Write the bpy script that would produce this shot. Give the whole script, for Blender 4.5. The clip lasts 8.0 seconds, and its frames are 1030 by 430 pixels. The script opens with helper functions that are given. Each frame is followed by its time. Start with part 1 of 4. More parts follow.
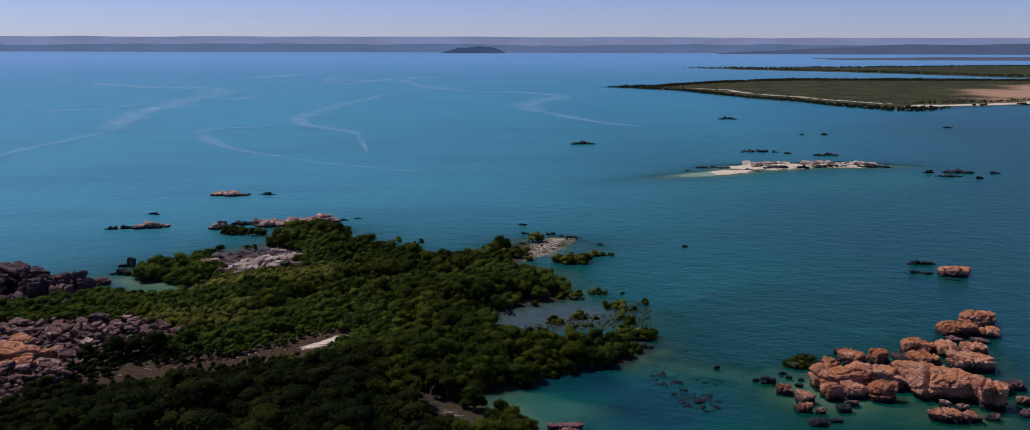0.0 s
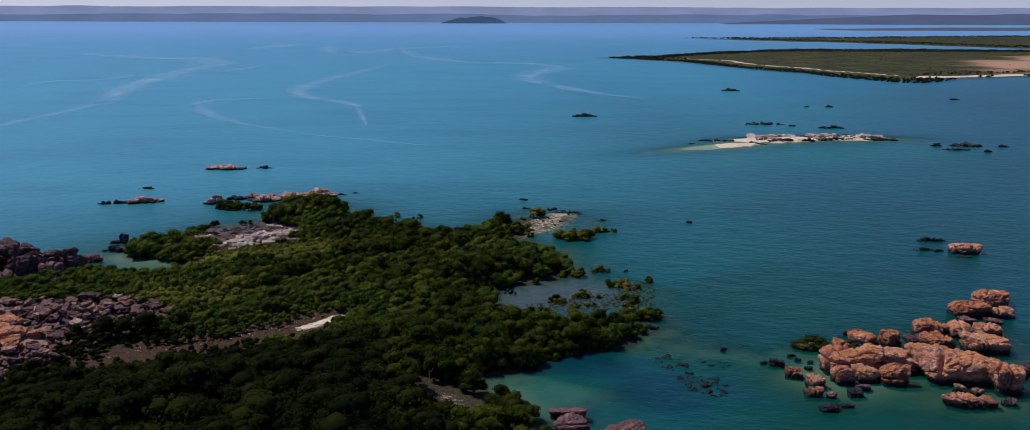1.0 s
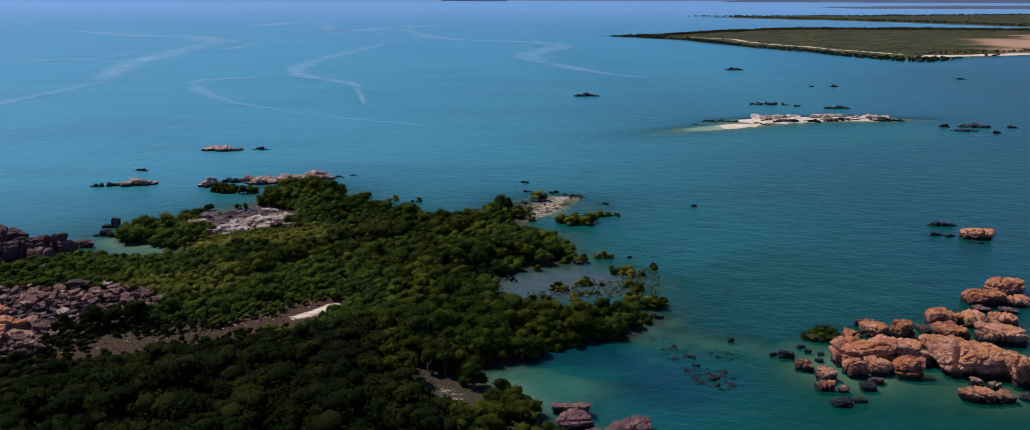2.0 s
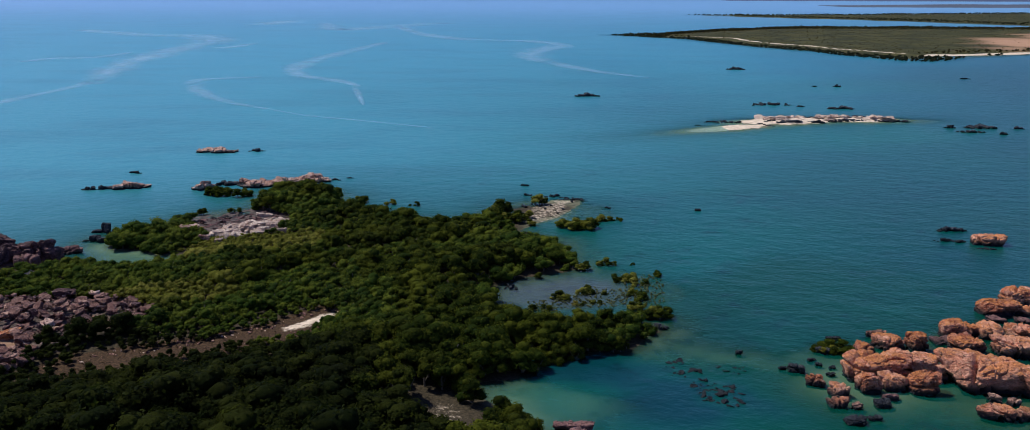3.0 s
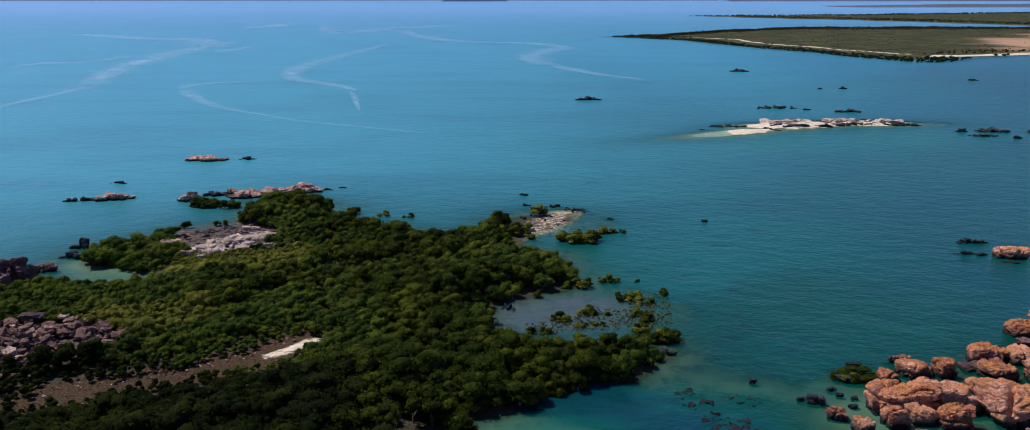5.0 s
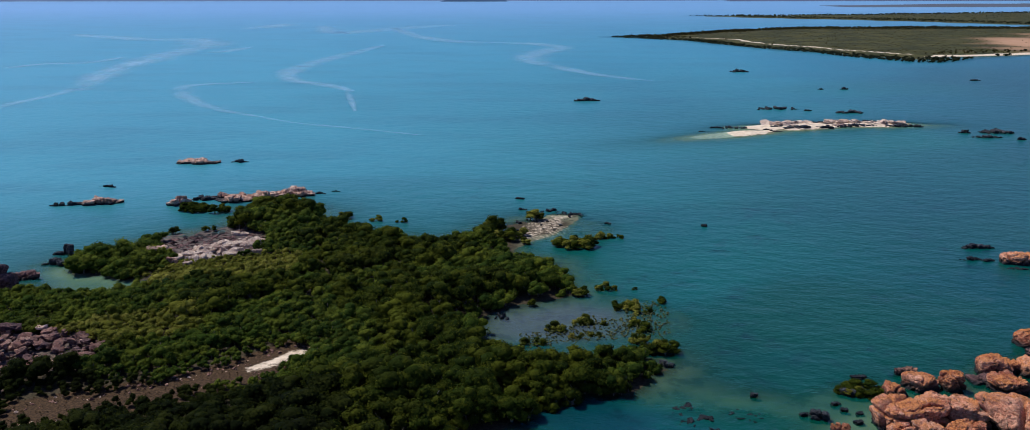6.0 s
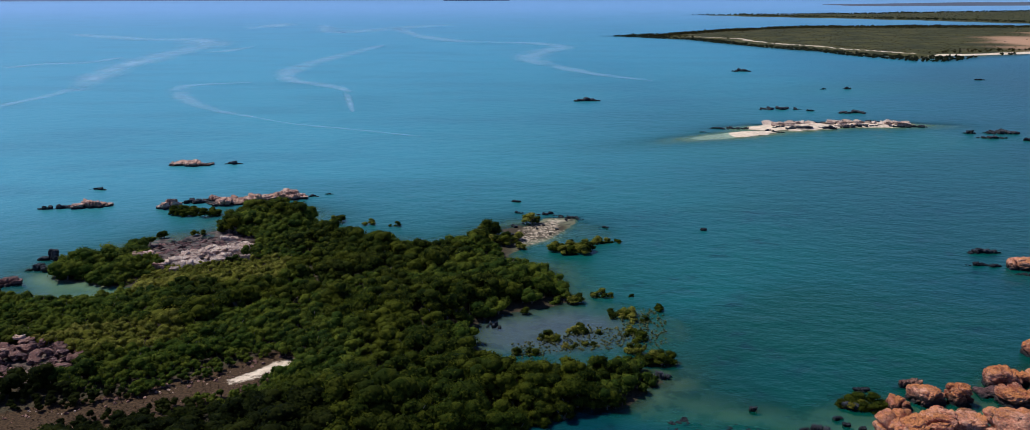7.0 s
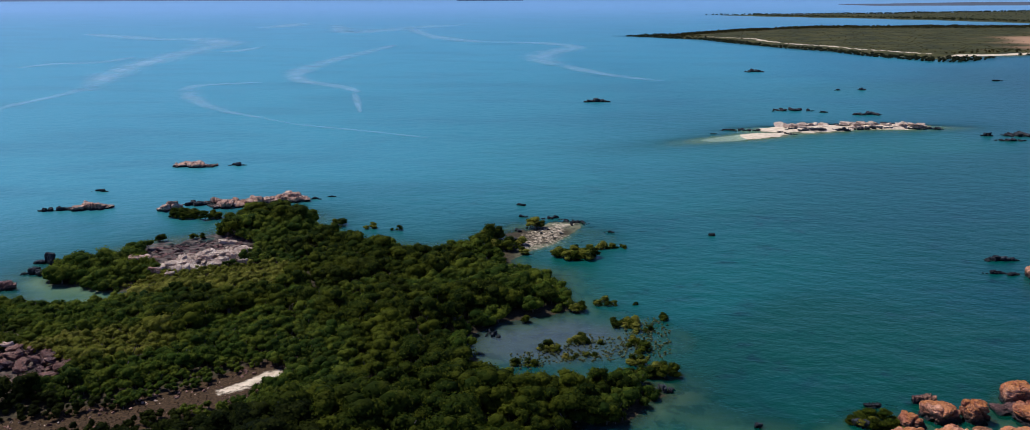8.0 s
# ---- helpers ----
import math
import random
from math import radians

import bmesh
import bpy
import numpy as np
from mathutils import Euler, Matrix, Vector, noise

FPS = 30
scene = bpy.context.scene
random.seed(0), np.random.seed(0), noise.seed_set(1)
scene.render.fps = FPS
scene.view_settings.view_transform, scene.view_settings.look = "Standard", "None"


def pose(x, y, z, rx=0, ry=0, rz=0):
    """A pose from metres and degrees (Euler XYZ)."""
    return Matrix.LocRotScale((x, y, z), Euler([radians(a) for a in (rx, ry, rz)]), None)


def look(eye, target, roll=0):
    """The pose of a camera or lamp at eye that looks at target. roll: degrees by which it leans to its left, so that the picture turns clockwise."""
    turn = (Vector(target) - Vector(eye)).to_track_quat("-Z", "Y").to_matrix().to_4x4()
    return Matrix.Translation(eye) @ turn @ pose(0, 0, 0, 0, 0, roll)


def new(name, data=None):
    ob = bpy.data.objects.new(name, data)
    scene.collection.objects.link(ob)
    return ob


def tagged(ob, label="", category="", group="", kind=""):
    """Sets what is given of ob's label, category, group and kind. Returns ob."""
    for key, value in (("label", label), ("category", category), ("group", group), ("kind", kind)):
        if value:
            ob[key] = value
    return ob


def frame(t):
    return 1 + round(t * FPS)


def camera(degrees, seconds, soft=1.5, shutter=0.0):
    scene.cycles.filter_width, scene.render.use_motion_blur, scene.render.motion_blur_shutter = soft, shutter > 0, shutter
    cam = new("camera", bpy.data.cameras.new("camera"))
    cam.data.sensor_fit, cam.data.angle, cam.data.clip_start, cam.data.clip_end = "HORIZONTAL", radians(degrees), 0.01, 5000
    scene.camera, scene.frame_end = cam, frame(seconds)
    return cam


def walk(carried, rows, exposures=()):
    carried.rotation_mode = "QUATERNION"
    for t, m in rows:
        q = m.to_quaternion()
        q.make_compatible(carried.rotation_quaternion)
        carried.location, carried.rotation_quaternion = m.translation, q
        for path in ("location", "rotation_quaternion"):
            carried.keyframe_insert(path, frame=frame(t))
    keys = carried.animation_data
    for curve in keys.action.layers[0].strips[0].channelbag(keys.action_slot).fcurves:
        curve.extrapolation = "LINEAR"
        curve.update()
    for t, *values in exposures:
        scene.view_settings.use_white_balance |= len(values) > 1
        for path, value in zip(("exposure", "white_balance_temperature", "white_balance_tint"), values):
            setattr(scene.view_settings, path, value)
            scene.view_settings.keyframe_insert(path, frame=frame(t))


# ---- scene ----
cam = camera(64.0, 8.0, soft=0.35)
PATH = [
    (0.0, pose(0.00, -0.00, 50.00, 78.273, -0.124, 0.022)),
    (0.5, pose(-0.08, 2.09, 50.03, 77.315, -0.150, 0.044)),
    (1.0, pose(-0.09, 4.45, 50.00, 76.287, -0.147, 0.063)),
    (1.5, pose(-0.10, 6.63, 50.03, 75.353, -0.168, 0.108)),
    (1.7, pose(-0.18, 7.54, 50.01, 74.965, -0.181, 0.107)),
    (2.8, pose(-0.16, 12.52, 50.18, 74.733, -0.163, 0.129)),
    (3.0, pose(-0.21, 13.39, 50.24, 74.722, -0.199, 0.108)),
    (3.5, pose(-0.14, 15.52, 50.23, 74.774, -0.184, 0.139)),
    (4.0, pose(-0.09, 17.82, 50.28, 74.809, -0.091, 0.137)),
    (4.5, pose(0.03, 19.94, 50.25, 74.835, -0.061, 0.145)),
    (4.7, pose(0.23, 20.81, 50.30, 74.826, -0.009, 0.155)),
    (5.8, pose(1.26, 25.38, 50.17, 74.856, 0.096, 0.149)),
    (6.0, pose(1.57, 26.23, 50.20, 74.839, 0.107, 0.158)),
    (6.5, pose(2.28, 28.15, 50.19, 74.805, 0.150, 0.171)),
    (7.0, pose(3.14, 30.12, 50.16, 74.788, 0.180, 0.331)),
    (7.5, pose(4.04, 31.94, 50.15, 74.764, 0.217, 0.668)),
    (8.0, pose(5.06, 33.84, 50.09, 74.782, 0.213, 1.252)),
]
walk(cam, PATH, exposures=[(0.0, -0.33, 6050, 11.5), (1.5, -0.08, 6100, 9), (3.0, 0.08, 6150, 7.5), (4.5, 0.16, 6150, 6.5), (8.0, 0.16, 6150, 6.5)])

# ---- world and sun ----
SUN_DIR = Vector((-0.60, 0.30, 1.0)).normalized()
world = bpy.data.worlds.new("sky")
scene.world = world
world.use_nodes = True
wt = world.node_tree
sky = wt.nodes.new("ShaderNodeTexSky")
sky.sky_type, sky.sun_disc = "NISHITA", False
sky.sun_elevation = math.asin(SUN_DIR.z)
sky.sun_rotation = math.atan2(SUN_DIR.x, SUN_DIR.y)
sky.altitude, sky.air_density, sky.dust_density, sky.ozone_density = 1100, 1.0, 0.22, 4.0
damp = wt.nodes.new("ShaderNodeMix")
damp.data_type, damp.blend_type = "RGBA", "MULTIPLY"
damp.inputs[0].default_value = 1.0
damp.inputs[7].default_value = (0.97, 0.95, 1.36, 1)
wt.links.new(sky.outputs[0], damp.inputs[6])
wt.links.new(damp.outputs[2], wt.nodes["Background"].inputs[0])
wt.nodes["Background"].inputs[1].default_value = 0.083
sun = new("sun", bpy.data.lights.new("sun", "SUN"))
sun.data.energy, sun.data.angle, sun.data.color = 4.4, radians(0.53), (1.0, 0.93, 0.84)
sun.matrix_world = look(SUN_DIR * 300, (0, 0, 0))


# ---- numeric noise ----
def hashed(i, j, k, s=0):
    n = (i * 374761393 + j * 668265263 + k * 2147483647 + s * 144665 + 1013) & 0xFFFFFFFF
    n = ((n ^ (n >> 13)) * 1274126177) & 0xFFFFFFFF
    n = ((n ^ (n >> 16)) * 2246822519) & 0xFFFFFFFF
    return ((n ^ (n >> 15)) & 0xFFFFFF) / float(0xFFFFFF)


def vnoise(p, s=0):
    """Value noise in -1..1 at the rows of p (n, 3)."""
    b = np.floor(p).astype(np.int64)
    f = p - b
    f = f * f * (3 - 2 * f)
    out = 0
    for dx in (0, 1):
        for dy in (0, 1):
            for dz in (0, 1):
                w = (f[:, 0] if dx else 1 - f[:, 0]) * (f[:, 1] if dy else 1 - f[:, 1]) * (f[:, 2] if dz else 1 - f[:, 2])
                out = out + w * hashed(b[:, 0] + dx, b[:, 1] + dy, b[:, 2] + dz, s)
    return out * 2 - 1


def fbm(p, octaves=4, s=0):
    out, amp = 0, 0.5
    for o in range(octaves):
        out = out + amp * vnoise(p * 2.03**o + 17.3 * o, s + o)
        amp *= 0.5
    return out


def plan_noise(x, y, size, octaves=3, s=0):
    p = np.stack([np.ravel(x) / size, np.ravel(y) / size, np.zeros(np.size(x)) + s * 3.7], 1)
    return fbm(p, octaves, s).reshape(np.shape(x))


def cells(p, s=0):
    """Distances to the nearest and the second nearest of jittered cell points, and the nearest cell's random number."""
    b = np.floor(p).astype(np.int64)
    d1, d2, who = np.full(len(p), 9.0), np.full(len(p), 9.0), np.zeros(len(p))
    for dx in (-1, 0, 1):
        for dy in (-1, 0, 1):
            for dz in (-1, 0, 1):
                c = b + (dx, dy, dz)
                q = np.stack([hashed(c[:, 0], c[:, 1], c[:, 2], s + k) for k in (1, 2, 3)], 1) + c
                d = np.abs(q - p).max(1) * 0.75 + np.sqrt(((q - p) ** 2).sum(1)) * 0.25
                near = d < d1
                d2 = np.where(near, d1, np.minimum(d2, d))
                who = np.where(near, hashed(c[:, 0], c[:, 1], c[:, 2], s + 9), who)
                d1 = np.where(near, d, d1)
    return d1, d2, who


def step(a, b, x):
    t = np.clip((x - a) / (b - a), 0, 1)
    return t * t * (3 - 2 * t)


# ---- plan of the land ----
ISLAND = [(5, 40), (6, 92), (3, 100), (-1, 105), (-5, 109), (-6, 112), (3, 118), (12, 121), (17, 125), (21, 129.5),
          (20, 133), (12, 133), (3, 133), (-4, 137), (-4, 150), (4, 156), (11, 159), (11, 168), (8, 176), (1, 178), (-1, 186),
          (0, 193), (8, 197), (11, 204), (3, 206), (-7, 196), (-15, 190), (-25, 193), (-38, 197), (-42, 205), (-46, 215),
          (-54, 219), (-62, 216), (-61, 206), (-64, 199), (-72, 195), (-76, 189), (-72, 180), (-67, 173.5), (-65.5, 167), (-66, 161), (-74, 159.5),
          (-82, 161), (-90, 165), (-104, 163), (-120, 158), (-160, 150), (-160, 40)]
HEADLAND = [(117, 989), (146, 965), (189, 913), (233, 784), (279, 702), (305, 654), (335, 682), (458, 735), 
            (1041, 859), (1391, 1169), (1020, 1177), (680, 1201), (555, 1212), (392, 1199), (306, 1151), 
            (224, 1064), (155, 1006)]
SPIT = [(356, 1772), (428, 1732), (568, 1586), (684, 1462), (748, 1325), (925, 1212), (2742, 1382), (3046, 2150),
        (1318, 2050), (1115, 2000), (764, 1860), (530, 1815), (396, 1795)]


SANDY = [(-2.0, 186.5), (1.4, 191.0), (5.6, 203.5), (9.6, 211.0), (15.2, 210.8), (12.2, 203.0), (8.4, 196.4), (4.8, 192.2), (-0.5, 185.5)]
LANE = [(-60, 114.6), (-46, 120.8), (-36, 126.6), (-29.6, 133.2)]
TUMBLE = [(-112, 88), (-75, 96), (-68.5, 103), (-66, 113), (-67, 122), (-62, 126), (-57.5, 127), (-56.5, 133), (-63, 138), (-74, 139),
          (-84, 137), (-96, 138), (-112, 138)]


def outline(x, y, poly):
    """Signed distance to a closed outline, negative inside."""
    d, inside = np.full(x.shape, 1e9), np.zeros(x.shape, bool)
    for (ax, ay), (bx, by) in zip(poly, poly[1:] + poly[:1]):
        ex, ey = bx - ax, by - ay
        t = np.clip(((x - ax) * ex + (y - ay) * ey) / (ex * ex + ey * ey), 0, 1)
        d = np.minimum(d, (x - ax - t * ex) ** 2 + (y - ay - t * ey) ** 2)
        cross = ((ay > y) != (by > y)) & (x < ex * (y - ay) / (ey + (ey == 0) * 1e-9) + ax)
        inside ^= cross
    return np.sqrt(d) * np.where(inside, -1, 1)


def blob(x, y, cx, cy, rx, ry, turn=0.0):
    """About the signed distance to an ellipse, negative inside."""
    c, s = math.cos(radians(turn)), math.sin(radians(turn))
    u, v = ((x - cx) * c + (y - cy) * s) / rx, (-(x - cx) * s + (y - cy) * c) / ry
    return (np.sqrt(u * u + v * v) - 1) * min(rx, ry)


def land_parts(x, y):
    wob = plan_noise(x, y, 9, 3, 1) * 2.5
    isle = outline(x, y, ISLAND) + wob
    islet = np.minimum(blob(x, y, -75.5, 175.8, 8.5, 6.2, 5), blob(x, y, -69.0, 171.5, 6.0, 4.6, -30)) + wob * 0.5
    bar = np.minimum(blob(x, y, 107, 340, 22, 8.5, 10), blob(x, y, 138, 344.5, 20, 6.5, 2)) + wob
    tip = blob(x, y, 80, 323.5, 20, 5.5, 24) + wob * 0.5
    return isle, islet, np.minimum(bar, tip)


def far_parts(x, y):
    wob = plan_noise(x, y, 60, 3, 2) * 22
    return outline(x, y, HEADLAND) + wob, outline(x, y, SPIT) + wob * 2


def track(x, y):
    """Distance from the middle line of the clearing, and how far along it."""
    best, where, run = np.full(np.shape(x), 1e9), np.zeros(np.shape(x)), 0.0
    for (ax, ay), (bx, by) in zip(LANE, LANE[1:]):
        long = math.hypot(bx - ax, by - ay)
        t = np.clip(((x - ax) * (bx - ax) + (y - ay) * (by - ay)) / long ** 2, 0, 1)
        d = np.hypot(x - ax - t * (bx - ax), y - ay - t * (by - ay))
        where = np.where(d < best, (run + t * long) / 36.1, where)
        best, run = np.minimum(best, d), run + long
    return best, where


def height(x, y):
    isle, islet, bar = land_parts(x, y)
    head, spit = far_parts(x, y)
    near = np.minimum(np.minimum(isle, islet), bar * 1.8)
    shoal = np.minimum.reduce([blob(x, y, 14, 148, 14, 10, 0), blob(x, y, 8, 202, 14, 10, 0), blob(x, y, 49, 116, 12, 10, 10), blob(x, y, 60, 120, 7, 6, 0), blob(x, y, 68, 120, 10, 16, -30),
                               blob(x, y, 3, 106.5, 10, 6, 15), blob(x, y, 30, 122, 14, 3, -25),
                               blob(x, y, 74, 320, 22, 7, 20)]) + plan_noise(x, y, 6, 3, 4) * 3
    foot = np.minimum.reduce([blob(x, y, 46, 113, 9, 7.5, 20), blob(x, y, 59.8, 120.5, 4, 4), blob(x, y, 62, 106, 7, 4, 0)]) + plan_noise(x, y, 4, 3, 4) * 2
    hole = blob(x, y, 13, 116, 16, 5, -22)
    z = np.where(near < 0, np.minimum(-near * 0.12, 1.0), -near * 0.09)
    z = np.maximum(z, -3.5 - 4 * step(10, 120, near))
    z = np.maximum(z, -0.45 - np.maximum(shoal, 0) * 0.3)
    z = np.maximum(z, -0.20 - np.maximum(foot + 3, 0) * 0.11)
    z = z - 2.0 * step(2, -4, hole)
    z = z + 2.5 * step(8, -22, outline(x, y, TUMBLE)) * (isle < 0)
    z = z + plan_noise(x, y, 5, 3, 5) * 0.25 * step(3, 0, np.abs(near) / 10)
    z = np.where((bar < 2) & (y < 345), np.minimum(z, -0.16 + 1.3 * step(74, 98, x) + 0.12 * plan_noise(x, y, 5, 2, 6)), z)
    wet = blob(x, y, 7, 199, 11, 13, -10)
    z = np.where(blob(x, y, -67, 197, 8, 7) < 0, np.minimum(z, 0.05 + 0.3 * plan_noise(x, y, 3, 2, 6)), z)
    z = np.where(wet < 0, np.minimum(z, -0.02 + 0.22 * plan_noise(x, y, 4, 2, 6)), z)
    z = np.maximum(z, (0.14 + 0.08 * plan_noise(x, y, 4, 2, 6)) * step(1.8, -0.4, outline(x, y, SANDY)) - 9.0 * (outline(x, y, SANDY) > 1.6))
    far = np.minimum(head, spit)
    z = np.where(far < 30, np.maximum(z, np.clip(-far * 0.05, -8, 2.2)), z)
    return z


# ---- materials ----
def material(name):
    m = bpy.data.materials.new(name)
    m.use_nodes = True
    return m, m.node_tree, m.node_tree.nodes["Principled BSDF"]


def node(t, kind, inputs=None, operation="", data_type="", interpolation_type="", attribute_name=""):
    n = t.nodes.new(kind)
    if operation:
        n.operation = operation
    if data_type:
        n.data_type = data_type
    if interpolation_type:
        n.interpolation_type = interpolation_type
    if attribute_name:
        n.attribute_name = attribute_name
    for k, v in (inputs or {}).items():
        if isinstance(v, bpy.types.NodeSocket):
            t.links.new(v, n.inputs[k])
        else:
            n.inputs[k].default_value = v
    return n


def mix(t, fac, a, b):
    n = node(t, "ShaderNodeMix", {}, data_type="RGBA")
    for k, v in ((0, fac), (6, a), (7, b)):
        if isinstance(v, bpy.types.NodeSocket):
            t.links.new(v, n.inputs[k])
        else:
            n.inputs[k].default_value = v if k == 0 else (*v, 1)
    return n.outputs[2]


def noise_tex(t, scale, detail=4, rough=0.6, vector=None):
    n = node(t, "ShaderNodeTexNoise", {"Scale": scale, "Detail": detail, "Roughness": rough})
    t.links.new(vector or node(t, "ShaderNodeNewGeometry").outputs["Position"], n.inputs["Vector"])
    return n.outputs[0]


def ranged(t, v, a, b, c=0.0, d=1.0):
    n = node(t, "ShaderNodeMapRange", {0: v, 1: a, 2: b, 3: c, 4: d}, interpolation_type="SMOOTHSTEP")
    return n.outputs[0]


def calc(t, op, a, b=0.0):
    n = node(t, "ShaderNodeMath", {0: a, 1: b}, operation=op)
    return n.outputs[0]


def attr(t, name):
    return node(t, "ShaderNodeAttribute", attribute_name=name).outputs["Fac"]


def bump(t, bsdf, h, strength, distance):
    t.links.new(node(t, "ShaderNodeBump", {"Height": h, "Strength": strength, "Distance": distance}).outputs[0], bsdf.inputs["Normal"])


def stretched(t, sx, sy, sz, rz=0.0):
    n = node(t, "ShaderNodeMapping", {"Vector": node(t, "ShaderNodeNewGeometry").outputs["Position"]})
    n.inputs["Scale"].default_value, n.inputs["Rotation"].default_value = (sx, sy, sz), (0, 0, rz)
    return n.outputs[0]


def make_ground_material():
    m, t, b = material("ground_soil_sand_seabed")
    grain, patch = noise_tex(t, 3.0, 6), noise_tex(t, 0.22, 4)
    c = mix(t, patch, (0.10, 0.11, 0.07), (0.16, 0.15, 0.09))
    weed = ranged(t, noise_tex(t, 0.35, 5, 0.65), 0.50, 0.60)
    c = mix(t, calc(t, "MULTIPLY", weed, 0.8), c, (0.030, 0.036, 0.024))
    ragged = calc(t, "MULTIPLY", calc(t, "SUBTRACT", noise_tex(t, 1.3, 6, 0.7), 0.5), 1.0)

    def zone(name):
        return ranged(t, calc(t, "ADD", attr(t, name), ragged), 0.36, 0.66)

    soil = mix(t, ranged(t, grain, 0.35, 0.65), (0.022, 0.018, 0.010), (0.060, 0.045, 0.026))
    c = mix(t, attr(t, "soil"), c, soil)
    litter = mix(t, ranged(t, grain, 0.38, 0.66), (0.028, 0.016, 0.008), (0.078, 0.045, 0.022))
    c = mix(t, zone("litter"), c, litter)
    olive = mix(t, ranged(t, noise_tex(t, 0.03, 6, 0.7), 0.38, 0.62), (0.023, 0.026, 0.006), (0.056, 0.052, 0.013))
    c = mix(t, attr(t, "scrub"), c, olive)
    bare = mix(t, patch, (0.30, 0.16, 0.09), (0.42, 0.26, 0.16))
    stone = mix(t, ranged(t, noise_tex(t, 1.1, 6, 0.7), 0.40, 0.64), (0.034, 0.026, 0.024), (0.15, 0.105, 0.082))
    c = mix(t, zone("stone"), c, stone)
    slab = mix(t, ranged(t, noise_tex(t, 0.9, 6, 0.7, stretched(t, 0.7, 1.6, 1, 0.4)), 0.42, 0.60), (0.030, 0.025, 0.025), (0.125, 0.094, 0.080))
    c = mix(t, zone("reef"), c, slab)
    c = mix(t, attr(t, "bare"), c, bare)
    c = mix(t, attr(t, "film"), c, mix(t, patch, (0.24, 0.24, 0.14), (0.34, 0.32, 0.20)))
    sand = mix(t, ranged(t, noise_tex(t, 0.8, 5), 0.3, 0.7), (0.46, 0.36, 0.26), (0.68, 0.56, 0.42))
    c = mix(t, zone("sand"), c, sand)
    t.links.new(c, b.inputs["Base Color"])
    b.inputs["Roughness"].default_value = 0.95
    b.inputs["Specular IOR Level"].default_value = 0.15
    bump(t, b, grain, 0.6, 0.15)
    return m


def make_water_material():
    m, t, b = material("sea_water")
    depth, off = attr(t, "depth"), attr(t, "offing")
    drift = ranged(t, noise_tex(t, 0.012, 5, 0.6, stretched(t, 1, 0.5, 1)), 0.35, 0.65)
    near = mix(t, drift, (0.000, 0.066, 0.056), (0.001, 0.090, 0.071))
    shelf = mix(t, ranged(t, depth, 0.4, 4.5), (0.003, 0.080, 0.070), near)
    shelf = mix(t, attr(t, "deep"), shelf, (0.001, 0.036, 0.045))
    shelf = mix(t, attr(t, "mud"), shelf, (0.085, 0.110, 0.135))
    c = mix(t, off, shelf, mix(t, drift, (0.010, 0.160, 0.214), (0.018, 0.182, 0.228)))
    # sun glare on the left, edge darkening on the right, both painted as colour
    c = mix(t, attr(t, "left_glare"), c, (0.048, 0.262, 0.322))
    c = mix(t, attr(t, "right_dim"), c, (0.000, 0.048, 0.039))
    c = mix(t, attr(t, "green"), c, (0.000, 0.048, 0.028))
    c = mix(t, attr(t, "shoal"), c, (0.006, 0.118, 0.088))
    spots = ranged(t, noise_tex(t, 0.22, 6, 0.7, stretched(t, 1, 1.2, 1, 0.4)), 0.52, 0.66)
    c = mix(t, calc(t, "MULTIPLY", attr(t, "weed"), calc(t, "ADD", calc(t, "MULTIPLY", spots, 0.95), 0.05)), c, (0.000, 0.012, 0.017))
    c = mix(t, calc(t, "MULTIPLY", attr(t, "weed"), ranged(t, noise_tex(t, 0.10, 5, 0.65, stretched(t, 1, 2, 1, -0.5)), 0.54, 0.66, 0.0, 0.3)), c, (0.005, 0.112, 0.088))
    # haze and sky reflection over the far sea, painted into its base colour
    c = mix(t, attr(t, "far_haze"), c, (0.155, 0.315, 0.51))
    current = noise_tex(t, 1.0, 5, 0.6, stretched(t, 0.012, 0.035, 1, 0.25))
    c = mix(t, ranged(t, current, 0.56, 0.36, 0.0, 0.20), c, (0.000, 0.035, 0.048))
    t.links.new(c, b.inputs["Base Color"])
    b.inputs["IOR"].default_value = 1.33
    b.inputs["Roughness"].default_value = 0.32
    wave = calc(t, "ADD", calc(t, "MULTIPLY", noise_tex(t, 1.0, 4, 0.6, stretched(t, 0.5, 0.8, 1, 0.7)), 0.55),
                calc(t, "MULTIPLY", noise_tex(t, 1.0, 3, 0.5, stretched(t, 0.15, 0.26, 1, 0.8)), 1.05))
    bump(t, b, wave, 1.0, 0.34)
    see = calc(t, "MULTIPLY", calc(t, "POWER", 2.718, calc(t, "MULTIPLY", depth, -1.5)), 0.85)
    tint = mix(t, ranged(t, depth, 0.0, 2.0), (0.78, 0.94, 0.90), (0.34, 0.76, 0.70))
    clear = node(t, "ShaderNodeBsdfTransparent", {0: tint})
    mixed = node(t, "ShaderNodeMixShader", {0: see})
    t.links.new(b.outputs[0], mixed.inputs[1])
    t.links.new(clear.outputs[0], mixed.inputs[2])
    t.links.new(mixed.outputs[0], t.nodes["Material Output"].inputs[0])
    return m


